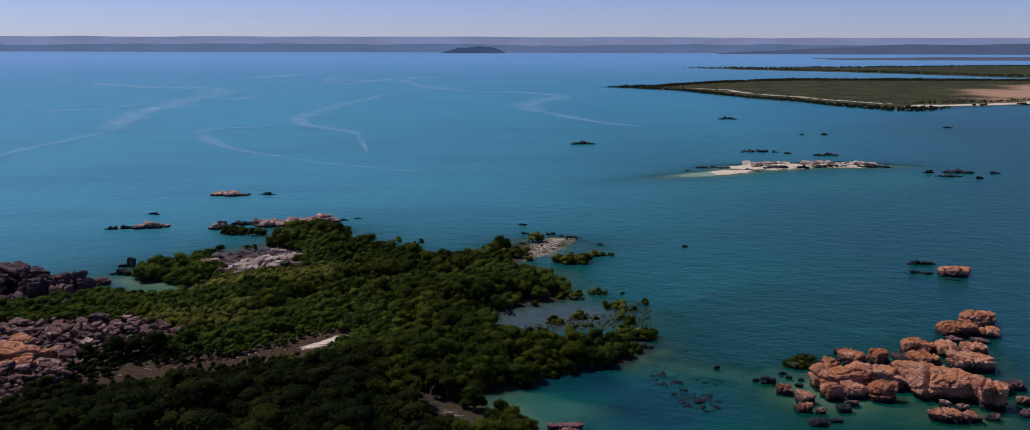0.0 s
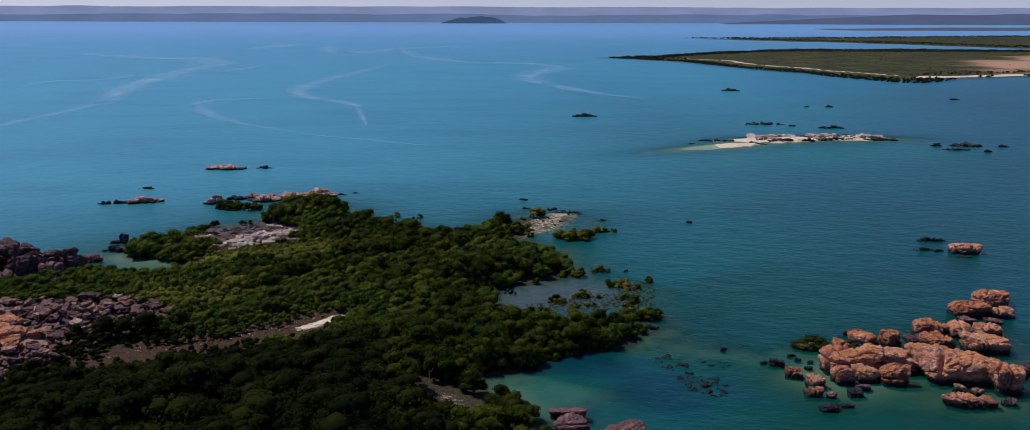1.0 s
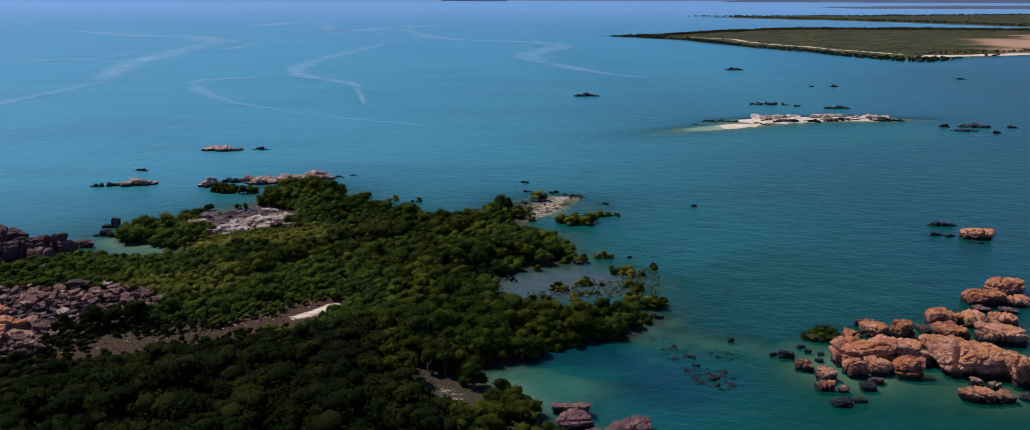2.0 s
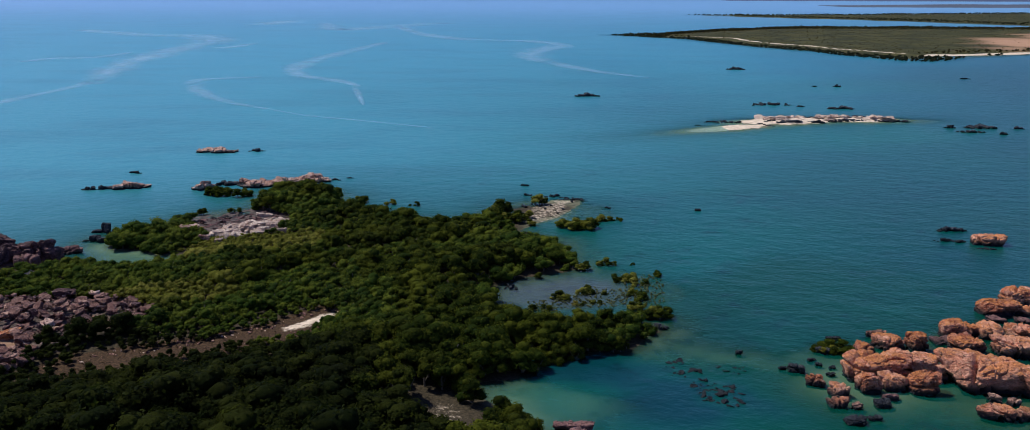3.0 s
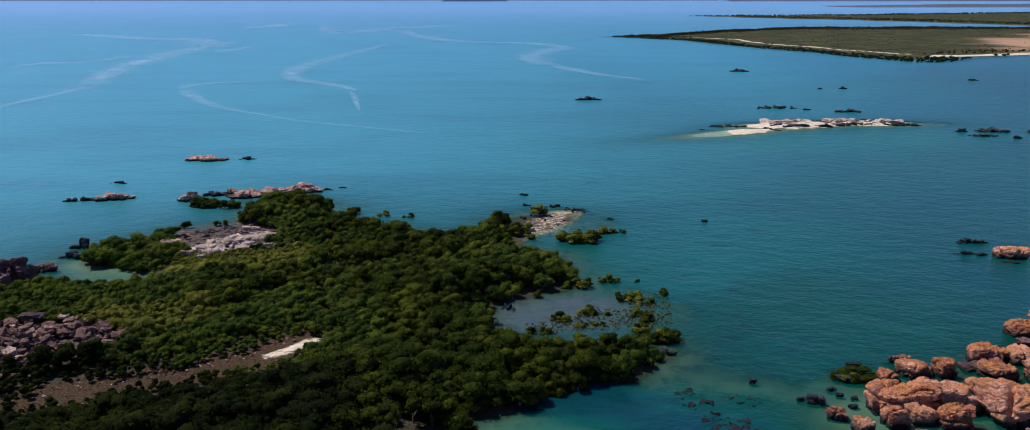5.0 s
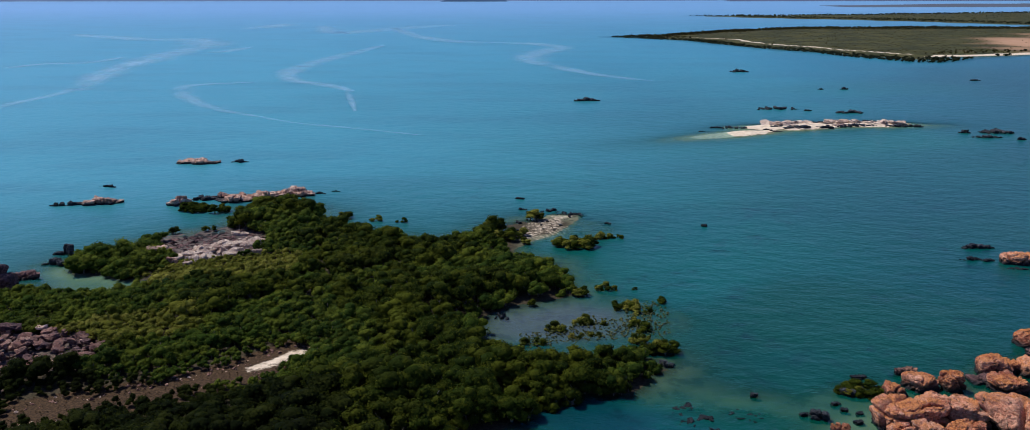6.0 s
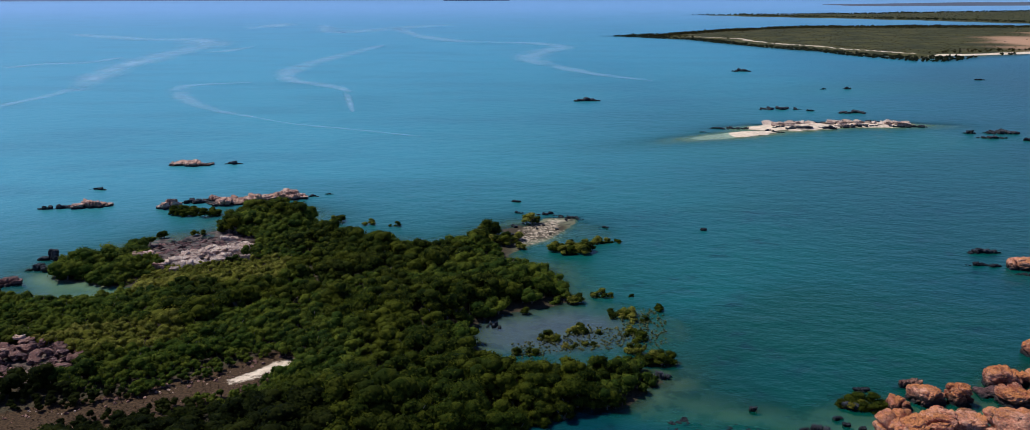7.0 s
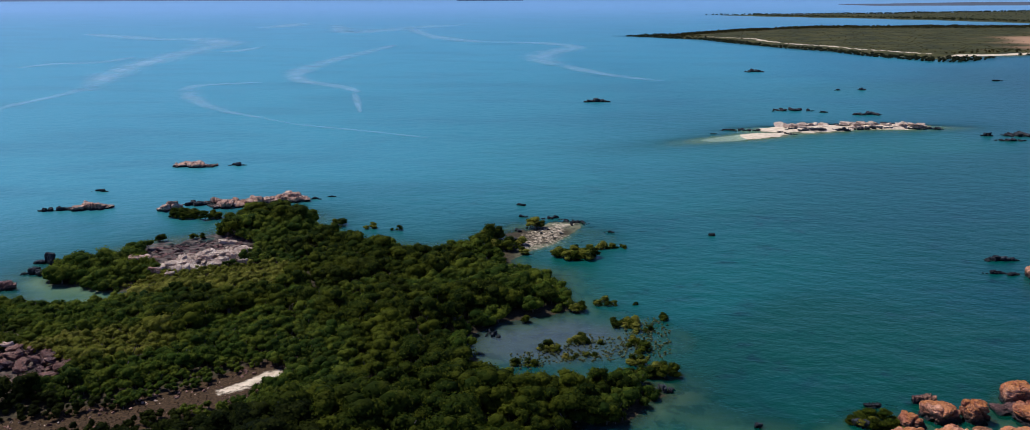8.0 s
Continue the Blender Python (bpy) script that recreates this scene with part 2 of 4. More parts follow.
def make_slick_material():
    m, t, b = material("slick_on_water")
    b.inputs["Base Color"].default_value = (0.26, 0.46, 0.62, 1)
    b.inputs["Roughness"].default_value = 0.55
    soft = calc(t, "MULTIPLY", ranged(t, attr(t, "edge"), 0.0, 1.0), calc(t, "MULTIPLY", ranged(t, noise_tex(t, 0.02, 5, 0.65), 0.10, 0.70), ranged(t, noise_tex(t, 0.07, 5, 0.7), 0.25, 0.60)))
    t.links.new(calc(t, "MULTIPLY", soft, 0.62), b.inputs["Alpha"])
    return m


def make_rock_material(name, low, mid, high, stain, wet=0.40, crust=None):
    m, t, b = material(name)
    big, fine = noise_tex(t, 0.45, 5, 0.65), noise_tex(t, 3.5, 6, 0.7)
    beds = noise_tex(t, 1.0, 5, 0.6, stretched(t, 0.7, 0.7, 4.5))
    streak = noise_tex(t, 1.0, 4, 0.65, stretched(t, 1.6, 1.6, 0.35))
    rnd = node(t, "ShaderNodeObjectInfo").outputs["Random"]
    c = mix(t, ranged(t, big, 0.42, 0.62), mid, high)
    c = mix(t, calc(t, "MULTIPLY", ranged(t, beds, 0.46, 0.62), 0.5), c, low)
    c = mix(t, calc(t, "MULTIPLY", ranged(t, noise_tex(t, 0.8, 5, 0.7), 0.48, 0.60), 0.8), c, low)
    c = mix(t, calc(t, "MULTIPLY", ranged(t, rnd, 0.35, 1.0), 0.55), c, high)
    c = mix(t, calc(t, "MULTIPLY", ranged(t, rnd, 0.45, 0.0), 0.5), c, low)
    c = mix(t, calc(t, "MULTIPLY", ranged(t, fine, 0.53, 0.66), 0.5), c, tuple(min(v * 1.3, 0.6) for v in high))
    c = mix(t, calc(t, "MULTIPLY", ranged(t, noise_tex(t, 1.3, 6, 0.75), 0.55, 0.65), 0.85), c, stain)
    c = mix(t, calc(t, "MULTIPLY", ranged(t, streak, 0.56, 0.68), 0.45), c, stain)
    if crust:
        up = node(t, "ShaderNodeSeparateXYZ", {0: node(t, "ShaderNodeNewGeometry").outputs["Normal"]}).outputs[2]
        rust = calc(t, "MULTIPLY", ranged(t, up, 0.35, 0.85), ranged(t, noise_tex(t, 0.30, 5, 0.65), 0.40, 0.56))
        c = mix(t, calc(t, "MULTIPLY", rust, 0.8), c, mix(t, ranged(t, fine, 0.38, 0.62), tuple(v * 0.55 for v in crust), crust))
    z = node(t, "ShaderNodeSeparateXYZ", {0: node(t, "ShaderNodeNewGeometry").outputs["Position"]}).outputs[2]
    tide = ranged(t, calc(t, "ADD", z, calc(t, "MULTIPLY", fine, -0.5)), -0.05, wet, 1.0, 0.0)
    c = mix(t, tide, c, (0.013, 0.016, 0.019))
    t.links.new(c, b.inputs["Base Color"])
    b.inputs["Roughness"].default_value = 0.88
    b.inputs["Specular IOR Level"].default_value = 0.25
    bump(t, b, calc(t, "ADD", fine, calc(t, "MULTIPLY", beds, 0.6)), 1.0, 0.38)
    return m


def make_leaf_material(name, dark, mid, light):
    m, t, b = material(name)
    island = node(t, "ShaderNodeNewGeometry").outputs["Random Per Island"]
    rnd = node(t, "ShaderNodeObjectInfo").outputs["Random"]
    tree = calc(t, "FRACT", calc(t, "ADD", attr(t, "tint"), rnd))
    patch = ranged(t, noise_tex(t, 0.085, 4), 0.45, 0.58)
    c = mix(t, calc(t, "MULTIPLY", tree, 0.75), dark, mid)
    c = mix(t, calc(t, "MULTIPLY", patch, 0.75), c, mid)
    sunny = ranged(t, noise_tex(t, 0.13, 5, 0.65), 0.52, 0.60)
    c = mix(t, calc(t, "MULTIPLY", sunny, 0.55), c, light)
    c = mix(t, calc(t, "MULTIPLY", ranged(t, tree, 0.72, 1.0), 0.60), c, light)
    c = mix(t, calc(t, "MULTIPLY", calc(t, "POWER", island, 3.0), 0.65), c, light)
    brown = calc(t, "MULTIPLY", ranged(t, noise_tex(t, 0.06, 4, 0.6), 0.56, 0.66), 0.30)
    c = mix(t, brown, c, tuple(v * k for v, k in zip(mid, (1.5, 0.85, 1.0))))
    leafy = noise_tex(t, 5.5, 4, 0.65)
    c = mix(t, calc(t, "MULTIPLY", ranged(t, leafy, 0.54, 0.38), 0.35), c, tuple(v * 0.45 for v in dark))
    t.links.new(c, b.inputs["Base Color"])
    b.inputs["Roughness"].default_value = 0.80
    b.inputs["Specular IOR Level"].default_value = 0.05
    bump(t, b, leafy, 0.9, 0.30)
    thin = node(t, "ShaderNodeBsdfTranslucent")
    t.links.new(c, thin.inputs[0])
    both = node(t, "ShaderNodeMixShader", {0: 0.52})
    t.links.new(b.outputs[0], both.inputs[1])
    t.links.new(thin.outputs[0], both.inputs[2])
    t.links.new(both.outputs[0], t.nodes["Material Output"].inputs[0])
    return m


def make_bark_material():
    m, t, b = material("grey_brown_bark")
    t.links.new(mix(t, noise_tex(t, 6, 4), (0.05, 0.04, 0.03), (0.22, 0.18, 0.14)), b.inputs["Base Color"])
    b.inputs["Roughness"].default_value = 0.9
    return m


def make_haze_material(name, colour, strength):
    """Land so far off that it shows as blue air: the haze is painted as a glowing colour."""
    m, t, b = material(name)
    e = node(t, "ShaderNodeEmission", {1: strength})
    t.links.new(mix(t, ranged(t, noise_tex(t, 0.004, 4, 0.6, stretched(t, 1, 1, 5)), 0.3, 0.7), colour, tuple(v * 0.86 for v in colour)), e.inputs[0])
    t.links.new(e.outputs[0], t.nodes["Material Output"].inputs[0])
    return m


GROUND, WATER, SLICK = make_ground_material(), make_water_material(), make_slick_material()
ORANGE_ROCK = make_rock_material("orange_sandstone", (0.18, 0.048, 0.028), (0.49, 0.158, 0.082), (0.72, 0.37, 0.24), (0.030, 0.020, 0.018), 1.30, (0.60, 0.22, 0.062))
PINK_ROCK = make_rock_material("pink_grey_sandstone", (0.095, 0.041, 0.033), (0.215, 0.098, 0.074), (0.44, 0.26, 0.19), (0.045, 0.038, 0.04))
PALE_ROCK = make_rock_material("pale_pink_ledge_rock", (0.30, 0.19, 0.145), (0.50, 0.36, 0.27), (0.66, 0.52, 0.41), (0.05, 0.04, 0.04), 0.12)
RIDGE_ROCK = make_rock_material("pink_ridge_rock", (0.24, 0.115, 0.08), (0.46, 0.25, 0.175), (0.66, 0.45, 0.35), (0.04, 0.030, 0.028), 0.55)
WET_ROCK = make_rock_material("blackish_awash_rock", (0.012, 0.014, 0.018), (0.025, 0.028, 0.034), (0.075, 0.078, 0.088), (0.012, 0.012, 0.014))
DARK_ROCK = make_rock_material("dark_weathered_rock", (0.046, 0.024, 0.025), (0.095, 0.048, 0.046), (0.26, 0.135, 0.118), (0.02, 0.018, 0.02))
MANGROVE_LEAF = make_leaf_material("mangrove_leaf", (0.015, 0.029, 0.0045), (0.033, 0.056, 0.006), (0.14, 0.155, 0.014))
# Brighter copy of mangrove_leaf: sunlight on the canopy painted into the leaf colour
THICKET_LEAF = make_leaf_material("sunlit_mangrove_leaf", (0.025, 0.052, 0.009), (0.057, 0.099, 0.011), (0.19, 0.215, 0.024))
SCRUB_LEAF = make_leaf_material("yellow_green_scrub_leaf", (0.096, 0.110, 0.014), (0.190, 0.195, 0.024), (0.37, 0.345, 0.07))
# Darker copy of the mangrove leaf: shade painted into the leaf colour
SHADED_LEAF = make_leaf_material("shaded_green_leaf", (0.0080, 0.0140, 0.0030), (0.0145, 0.0235, 0.0038), (0.050, 0.060, 0.008))
FAR_LEAF = make_leaf_material("olive_far_scrub_leaf", (0.019, 0.021, 0.007), (0.042, 0.039, 0.013), (0.085, 0.068, 0.024))
# The next two leaf colours have distance haze painted in: bluer and duller
SPIT_LEAF = make_leaf_material("hazy_far_scrub_leaf", (0.018, 0.025, 0.014), (0.034, 0.042, 0.020), (0.060, 0.064, 0.028))
FRINGE_LEAF = make_leaf_material("hazy_far_mangrove_leaf", (0.012, 0.018, 0.011), (0.022, 0.030, 0.016), (0.045, 0.052, 0.026))
SAPLING_LEAF = make_leaf_material("grey_green_sapling_leaf", (0.11, 0.13, 0.050), (0.18, 0.20, 0.080), (0.28, 0.28, 0.13))
BARK = make_bark_material()


# ---- mesh helpers ----
def mesh_from(name, verts, faces, mats, smooth=False, floats=None, slots=None):
    """faces: an (n, 3) or (n, 4) array, or a list of such arrays."""
    me = bpy.data.meshes.new(name)
    blocks = faces if isinstance(faces, list) else [faces]
    loops = np.concatenate([f.ravel() for f in blocks]).astype(np.int32)
    sizes = np.concatenate([np.full(len(f), f.shape[1]) for f in blocks])
    me.vertices.add(len(verts))
    me.vertices.foreach_set("co", np.asarray(verts, np.float32).ravel())
    me.loops.add(len(loops))
    me.loops.foreach_set("vertex_index", loops)
    me.polygons.add(len(sizes))
    me.polygons.foreach_set("loop_start", np.r_[0, np.cumsum(sizes)[:-1]].astype(np.int32))
    me.polygons.foreach_set("use_smooth", np.full(len(sizes), smooth))
    for mat in mats if isinstance(mats, (list, tuple)) else [mats]:
        me.materials.append(mat)
    if slots is not None:
        me.polygons.foreach_set("material_index", np.asarray(slots, np.int32))
    for key, values in (floats or {}).items():
        me.attributes.new(key, "FLOAT", "POINT").data.foreach_set("value", np.asarray(values, np.float32).ravel())
    me.update(calc_edges=True)
    me.validate()
    return me


def grid_faces(rows, cols):
    i = np.arange(rows * cols).reshape(rows, cols)
    return np.stack([i[:-1, :-1], i[:-1, 1:], i[1:, 1:], i[1:, :-1]], -1).reshape(-1, 4)


def lines(*parts):
    """Grid lines: (start, end, spacing) one after the other."""
    return np.unique(np.concatenate([np.arange(a, b + 1e-6, s) for a, b, s in parts]).round(3))


# ---- ground: one sheet, land and sea floor ----
gx = lines((-5200, -400, 300), (-400, -160, 20), (-140, 60, 1.4), (61.5, 120, 1.5), (123, 240, 3), (244, 340, 4), (346, 900, 10), (950, 1600, 50), (1800, 5200, 200))
gy = lines((-600, 40, 40), (60, 240, 1.4), (242, 420, 2), (430, 635, 10), (640, 990, 5), (1000, 1400, 10), (1430, 3000, 30), (3100, 5100, 100))
X, Y = np.meshgrid(gx, gy)
Z = height(X, Y)
isle, islet, bar = land_parts(X, Y)
head, spit = far_parts(X, Y)
td, along = track(X, Y)
grit = plan_noise(X, Y, 4, 3, 8)
soil = step(3.0, 0.5, np.minimum(isle, islet))
sand = np.maximum(step(0.5, -1.5, bar + 1.5 * grit) * step(-0.7, -0.1, Z) * (1 - 0.15 * step(96, 106, X + 8 * grit)), 0.0)
sand = np.maximum(sand, 0.66 * step(2.3, 0.5, td + grit * 2.2) * step(0.70, 0.84, along + 0.12 * grit))
sand = np.maximum(sand, step(1, -2, blob(X, Y, 7, 197, 8, 10, -15) + grit * 5) * 0.42)
film = np.maximum.reduce([step(2, -4, blob(X, Y, 1, 106, 10, 6, 15) + grit * 2) * 0.9, step(1, -1.5, blob(X, Y, 30, 122, 9, 2.0, -27) + grit * 2) * 0.6,
                          step(1, -1, blob(X, Y, -8.5, 103, 3.2, 5, 30) + grit * 2), step(1, -1, blob(X, Y, 46, 111, 10, 6, 10) + grit * 4) * 0.2,
                          0.7 * step(22, 2, bar + 6 * grit),
                          0.35 * step(8, -8, blob(X, Y, -80, 202, 12, 14, 0) + grit * 3), step(2, -2, blob(X, Y, -76, 167.5, 12, 5, -30)),
                          0.70 * step(4, -4, np.minimum.reduce([blob(X, Y, 47, 114, 11, 9, 0), blob(X, Y, 59.5, 120, 5, 5, 0), blob(X, Y, 62, 106, 8, 5, 0)]) + grit * 3)])
sand = np.maximum(sand, 0.38 * step(1, -1.5, blob(X, Y, -8.8, 103, 3.4, 5.4, 30) + grit * 2))
sand = np.maximum(sand, 0.46 * step(1.2, -0.8, outline(X, Y, SANDY) + grit * 2.4))
film = film * step(0.05, -0.15, Z)
beach = np.abs(head + np.where(X < 320, 29, 9) + 4 * plan_noise(X, Y, 40, 2, 3))
sand = np.maximum(sand, (0.72 + 0.28 * (X > 330)) * step(5.5 + 5.0 * (X > 330), 1.0, beach + 3 * plan_noise(X, Y, 14, 2, 7)) * step(985, 950, Y) * step(165, 190, X) * step(-0.9, -0.6, plan_noise(X, Y, 70, 2, 6) + (X > 313) * 0.5))
stone = step(3, -3, blob(X, Y, -60.5, 186, 11.5, 10, -20) + grit * 5)
stone = np.maximum(stone, step(3, -3, blob(X, Y, -67, 196, 8, 8, 0) + grit * 5))
stone = np.maximum(stone, step(4, -3, outline(X, Y, TUMBLE) + grit * 6))
stone = np.maximum(stone, 0.42 * step(1.0, -1.0, bar + 1.5 * grit) * step(96, 106, X + 8 * grit))
reef = step(3, -3, np.minimum(blob(X, Y, -62, 190, 11, 11, -20), blob(X, Y, -68, 197, 9, 8, 0)) + grit * 4)
scrub = step(4, -10, np.minimum(head, spit))
bare = step(20, -25, blob(X, Y, 606, 884, 200, 84, 42) + plan_noise(X, Y, 60, 3, 9) * 60)
bare = np.maximum(bare * (scrub > 0.5), 0.6 * step(1, -1, blob(X, Y, -74, 119.5, 4.5, 4) + grit * 2))
ground = new("ground", mesh_from("ground", np.stack([X, Y, Z], -1).reshape(-1, 3), grid_faces(*X.shape), GROUND, True,
             dict(litter=step(5.6, 3.8, td + 0.8 * grit), film=film, soil=soil, sand=sand, stone=stone, reef=reef, scrub=scrub, bare=bare)))
tagged(ground, "sandy and rocky coastal ground running under the sea", "ground", kind="structure")

# ---- water ----
wx = lines((-5200, -400, 300), (-400, -160, 30), (-140, 120, 2.0), (123, 240, 4), (260, 900, 20), (950, 1600, 50), (1800, 5200, 200))
wy = lines((-600, 40, 40), (60, 240, 2.0), (244, 420, 4), (430, 1400, 20), (1430, 3000, 60), (3100, 5100, 100))
WX, WY = np.meshgrid(wx, wy)
WD = np.maximum(-height(WX, WY), 0)
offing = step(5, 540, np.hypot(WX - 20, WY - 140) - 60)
deep = step(3, -3, np.minimum.reduce([blob(WX, WY, 13, 116, 19, 4.5, -24), blob(WX, WY, 20, 107, 6, 9, 25), blob(WX, WY, 93, 118, 18, 32, 20)]) + plan_noise(WX, WY, 5, 3, 3) * 4)
weed = 0.75 * step(-0.08, 0.25, plan_noise(WX, WY, 8, 4, 12) + 0.5 * plan_noise(WX, WY, 30, 2, 13)) * step(150, 50, np.hypot(WX - 40, WY - 150)) * step(0.3, 0.8, WD)
mud = step(2, -4, blob(WX, WY, 7, 147, 15, 8, 5) + plan_noise(WX, WY, 5, 3, 3) * 3) * 0.9
# bearing about as the camera sees it; steers the painted glare and darkening
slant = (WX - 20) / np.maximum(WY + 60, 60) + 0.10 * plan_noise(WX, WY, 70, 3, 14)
left_glare = 0.66 * step(0.38, -0.32, slant) * step(170, 290, np.hypot(WX, WY)) * step(2600, 500, WY)
right_dim = np.maximum(step(0.02, 0.36, slant) * step(330, 140, WY), 0.9 * step(0.20, 0.52, slant) * step(1600, 300, WY))
murk = plan_noise(WX, WY, 28, 4, 21)
green = 0.92 * step(-0.1, 0.4, murk + 0.9 * step(14, -14, blob(WX, WY, 52, 126, 34, 42, -20) + 16 * murk) - 0.28) * (1 - deep) * step(-20, 10, WX) * step(260, 180, WY)
shoal = np.maximum.reduce([0.55 * step(14, -14, blob(WX, WY, 112, 305, 75, 20, 6) + 16 * murk), 0.75 * step(2.5, -2.5, blob(WX, WY, 1.8, 106.5, 8.5, 4.6, 18) + 3 * murk),
                           0.45 * step(1.5, -1.5, blob(WX, WY, 31, 119.5, 14, 1.2, -7) + 2.5 * murk), 0.35 * step(4, -5, blob(WX, WY, 49, 116, 14, 11, 0) + 4 * murk),
                           0.30 * step(6, -8, blob(WX, WY, 12, 176, 14, 14, 0) + 8 * murk), 0.30 * step(12, -12, blob(WX, WY, 190, 470, 60, 30, 10) + 20 * murk)])
water = new("water", mesh_from("water", np.stack([WX, WY, 0 * WX], -1).reshape(-1, 3), grid_faces(*WX.shape), WATER, True, dict(depth=WD, offing=offing, deep=deep, weed=np.maximum(weed, step(1.5, -1.0, np.minimum.reduce([blob(WX, WY, 23, 117, 3, 3), blob(WX, WY, 26, 110.5, 3.2, 4.2, 30), blob(WX, WY, 29.5, 117.5, 2.6, 2)]))), mud=mud, left_glare=left_glare, green=green, shoal=shoal, right_dim=right_dim, far_haze=0.85 * step(500, 2800, WY))))
tagged(water, "calm turquoise tropical sea with fine ripples", "sea", kind="structure")


# ---- far land ----
def ridge(name, y0, y1, base, swell, seed, mat, label, lowest=0.0):
    """A long low range of flat-topped hills with a front and a back slope."""
    xs = np.linspace(-4200, 4800, 361)
    top = base + swell * (plan_noise(xs, 0 * xs, 700, 4, seed) + 0.5 * np.clip(plan_noise(xs, 0 * xs + 50, 260, 2, seed + 5) * 3, -1, 1))
    top = np.maximum(top, lowest)
    rows = [(y0, 0 * xs - 1), (y0 + 6, 0.25 * top), (y0 + (y1 - y0) * 0.4, 0.8 * top), (y0 + (y1 - y0) * 0.6, top), (y1, 0 * xs - 1)]
    v = np.concatenate([np.stack([xs, np.full_like(xs, yy), zz], 1) for yy, zz in rows])
    ob = new(name, mesh_from(name, v, grid_faces(len(rows), len(xs)), mat, True))
    return tagged(ob, label, "distant hills", kind="structure")


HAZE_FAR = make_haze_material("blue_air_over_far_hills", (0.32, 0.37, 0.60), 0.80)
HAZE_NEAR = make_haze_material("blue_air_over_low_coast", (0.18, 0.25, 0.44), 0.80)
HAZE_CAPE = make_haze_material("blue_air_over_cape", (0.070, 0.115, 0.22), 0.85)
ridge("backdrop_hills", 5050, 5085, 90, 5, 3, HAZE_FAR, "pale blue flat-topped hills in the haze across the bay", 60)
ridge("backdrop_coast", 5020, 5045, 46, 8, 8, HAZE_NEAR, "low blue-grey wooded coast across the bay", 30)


def low_island(name, cx, cy, length, depth, high, mat, label):
    u = np.linspace(-1, 1, 41)
    prof = high * np.clip(1 - np.abs(u) ** 2.5, 0, 1) * (0.75 + 0.35 * np.clip(u * 0.6 + 0.5, 0, 1)) * (1 + 0.25 * plan_noise(u * 300, 0 * u, 60, 3, 4))
    rows = [(-1, -0.02), (-0.9, 0.35), (-0.3, 0.9), (0.3, 1.0), (1, -0.02)]
    v = np.concatenate([np.stack([cx + u * length / 2, np.full(41, cy + a * depth / 2), prof * b - 0.3], 1) for a, b in rows])
    return tagged(new(name, mesh_from(name, v, grid_faces(5, 41), mat, True)), label, "distant island", kind="structure")


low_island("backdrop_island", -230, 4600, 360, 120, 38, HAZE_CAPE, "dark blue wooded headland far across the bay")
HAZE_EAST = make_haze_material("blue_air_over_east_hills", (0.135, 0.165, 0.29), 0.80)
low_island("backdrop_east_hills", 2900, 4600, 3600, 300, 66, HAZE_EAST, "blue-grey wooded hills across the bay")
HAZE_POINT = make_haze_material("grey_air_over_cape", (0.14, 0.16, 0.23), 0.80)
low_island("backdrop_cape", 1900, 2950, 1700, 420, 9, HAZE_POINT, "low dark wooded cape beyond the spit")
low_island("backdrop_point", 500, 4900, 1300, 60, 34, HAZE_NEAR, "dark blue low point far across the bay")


# ---- slicks on the water ----
def slick(points, wide):
    p = np.array(points, float)
    t = np.linspace(0, len(p) - 1, 14 * len(p))
    i = np.clip(t.astype(int), 0, len(p) - 2)
    f = (t - i)[:, None]
    a, b, c, d = p[np.maximum(i - 1, 0)], p[i], p[i + 1], p[np.minimum(i + 2, len(p) - 1)]
    q = 0.5 * (2 * b + (c - a) * f + (2 * a - 5 * b + 4 * c - d) * f**2 + (3 * b - a - 3 * c + d) * f**3)
    tan = np.gradient(q, axis=0)
    side = np.stack([-tan[:, 1], tan[:, 0]], 1) / (np.linalg.norm(tan, axis=1)[:, None] + 1e-6)
    w = wide * (0.7 + 0.6 * plan_noise(q[:, 0], q[:, 1], 60, 2, 5))[:, None] * np.sqrt(np.clip(np.sin(np.linspace(0.08, 3.06, len(q))), 0, 1))[:, None]
    w = w * 1.6 * (np.maximum(q[:, 1], 300) / 600)[:, None] ** 1.2
    rows = [q + side * w * k for k in (-1, -0.5, 0, 0.5, 1)]
    v = np.concatenate([np.c_[r, np.full(len(q), 0.12)] for r in rows])
    edge = np.repeat([0, 0.45, 0.9, 0.45, 0], len(q))
    ob = new("water_slick", mesh_from("water_slick", v, grid_faces(5, len(q)), SLICK, True, dict(edge=edge)))
    return tagged(ob, "pale winding slick line drifting on the sea", "water slick", "slicks on the bay", "stuff")


slick([(-233, 343), (-234, 372), (-235, 406), (-234, 448), (-240, 490)], 11)
slick([(-229, 464), (-255, 536), (-275, 615), (-292, 746), (-304, 857), (-354, 945), (-411, 957), (-469, 1000), (-545, 1065)], 22)
slick([(-84, 457), (-102, 485), (-131, 517), (-146, 563), (-147, 631), (-140, 725), (-129, 841)], 12)
slick([(-108, 370), (-133, 393), (-163, 436), (-181, 480), (-173, 495), (-150, 504)], 10)
slick([(-32, 321), (-49, 331), (-67, 341), (-86, 351), (-108, 370)], 3)
slick([(-298, 1323), (-229, 1098), (-196, 1160), (-145, 1279), (-99, 1335)], 15)
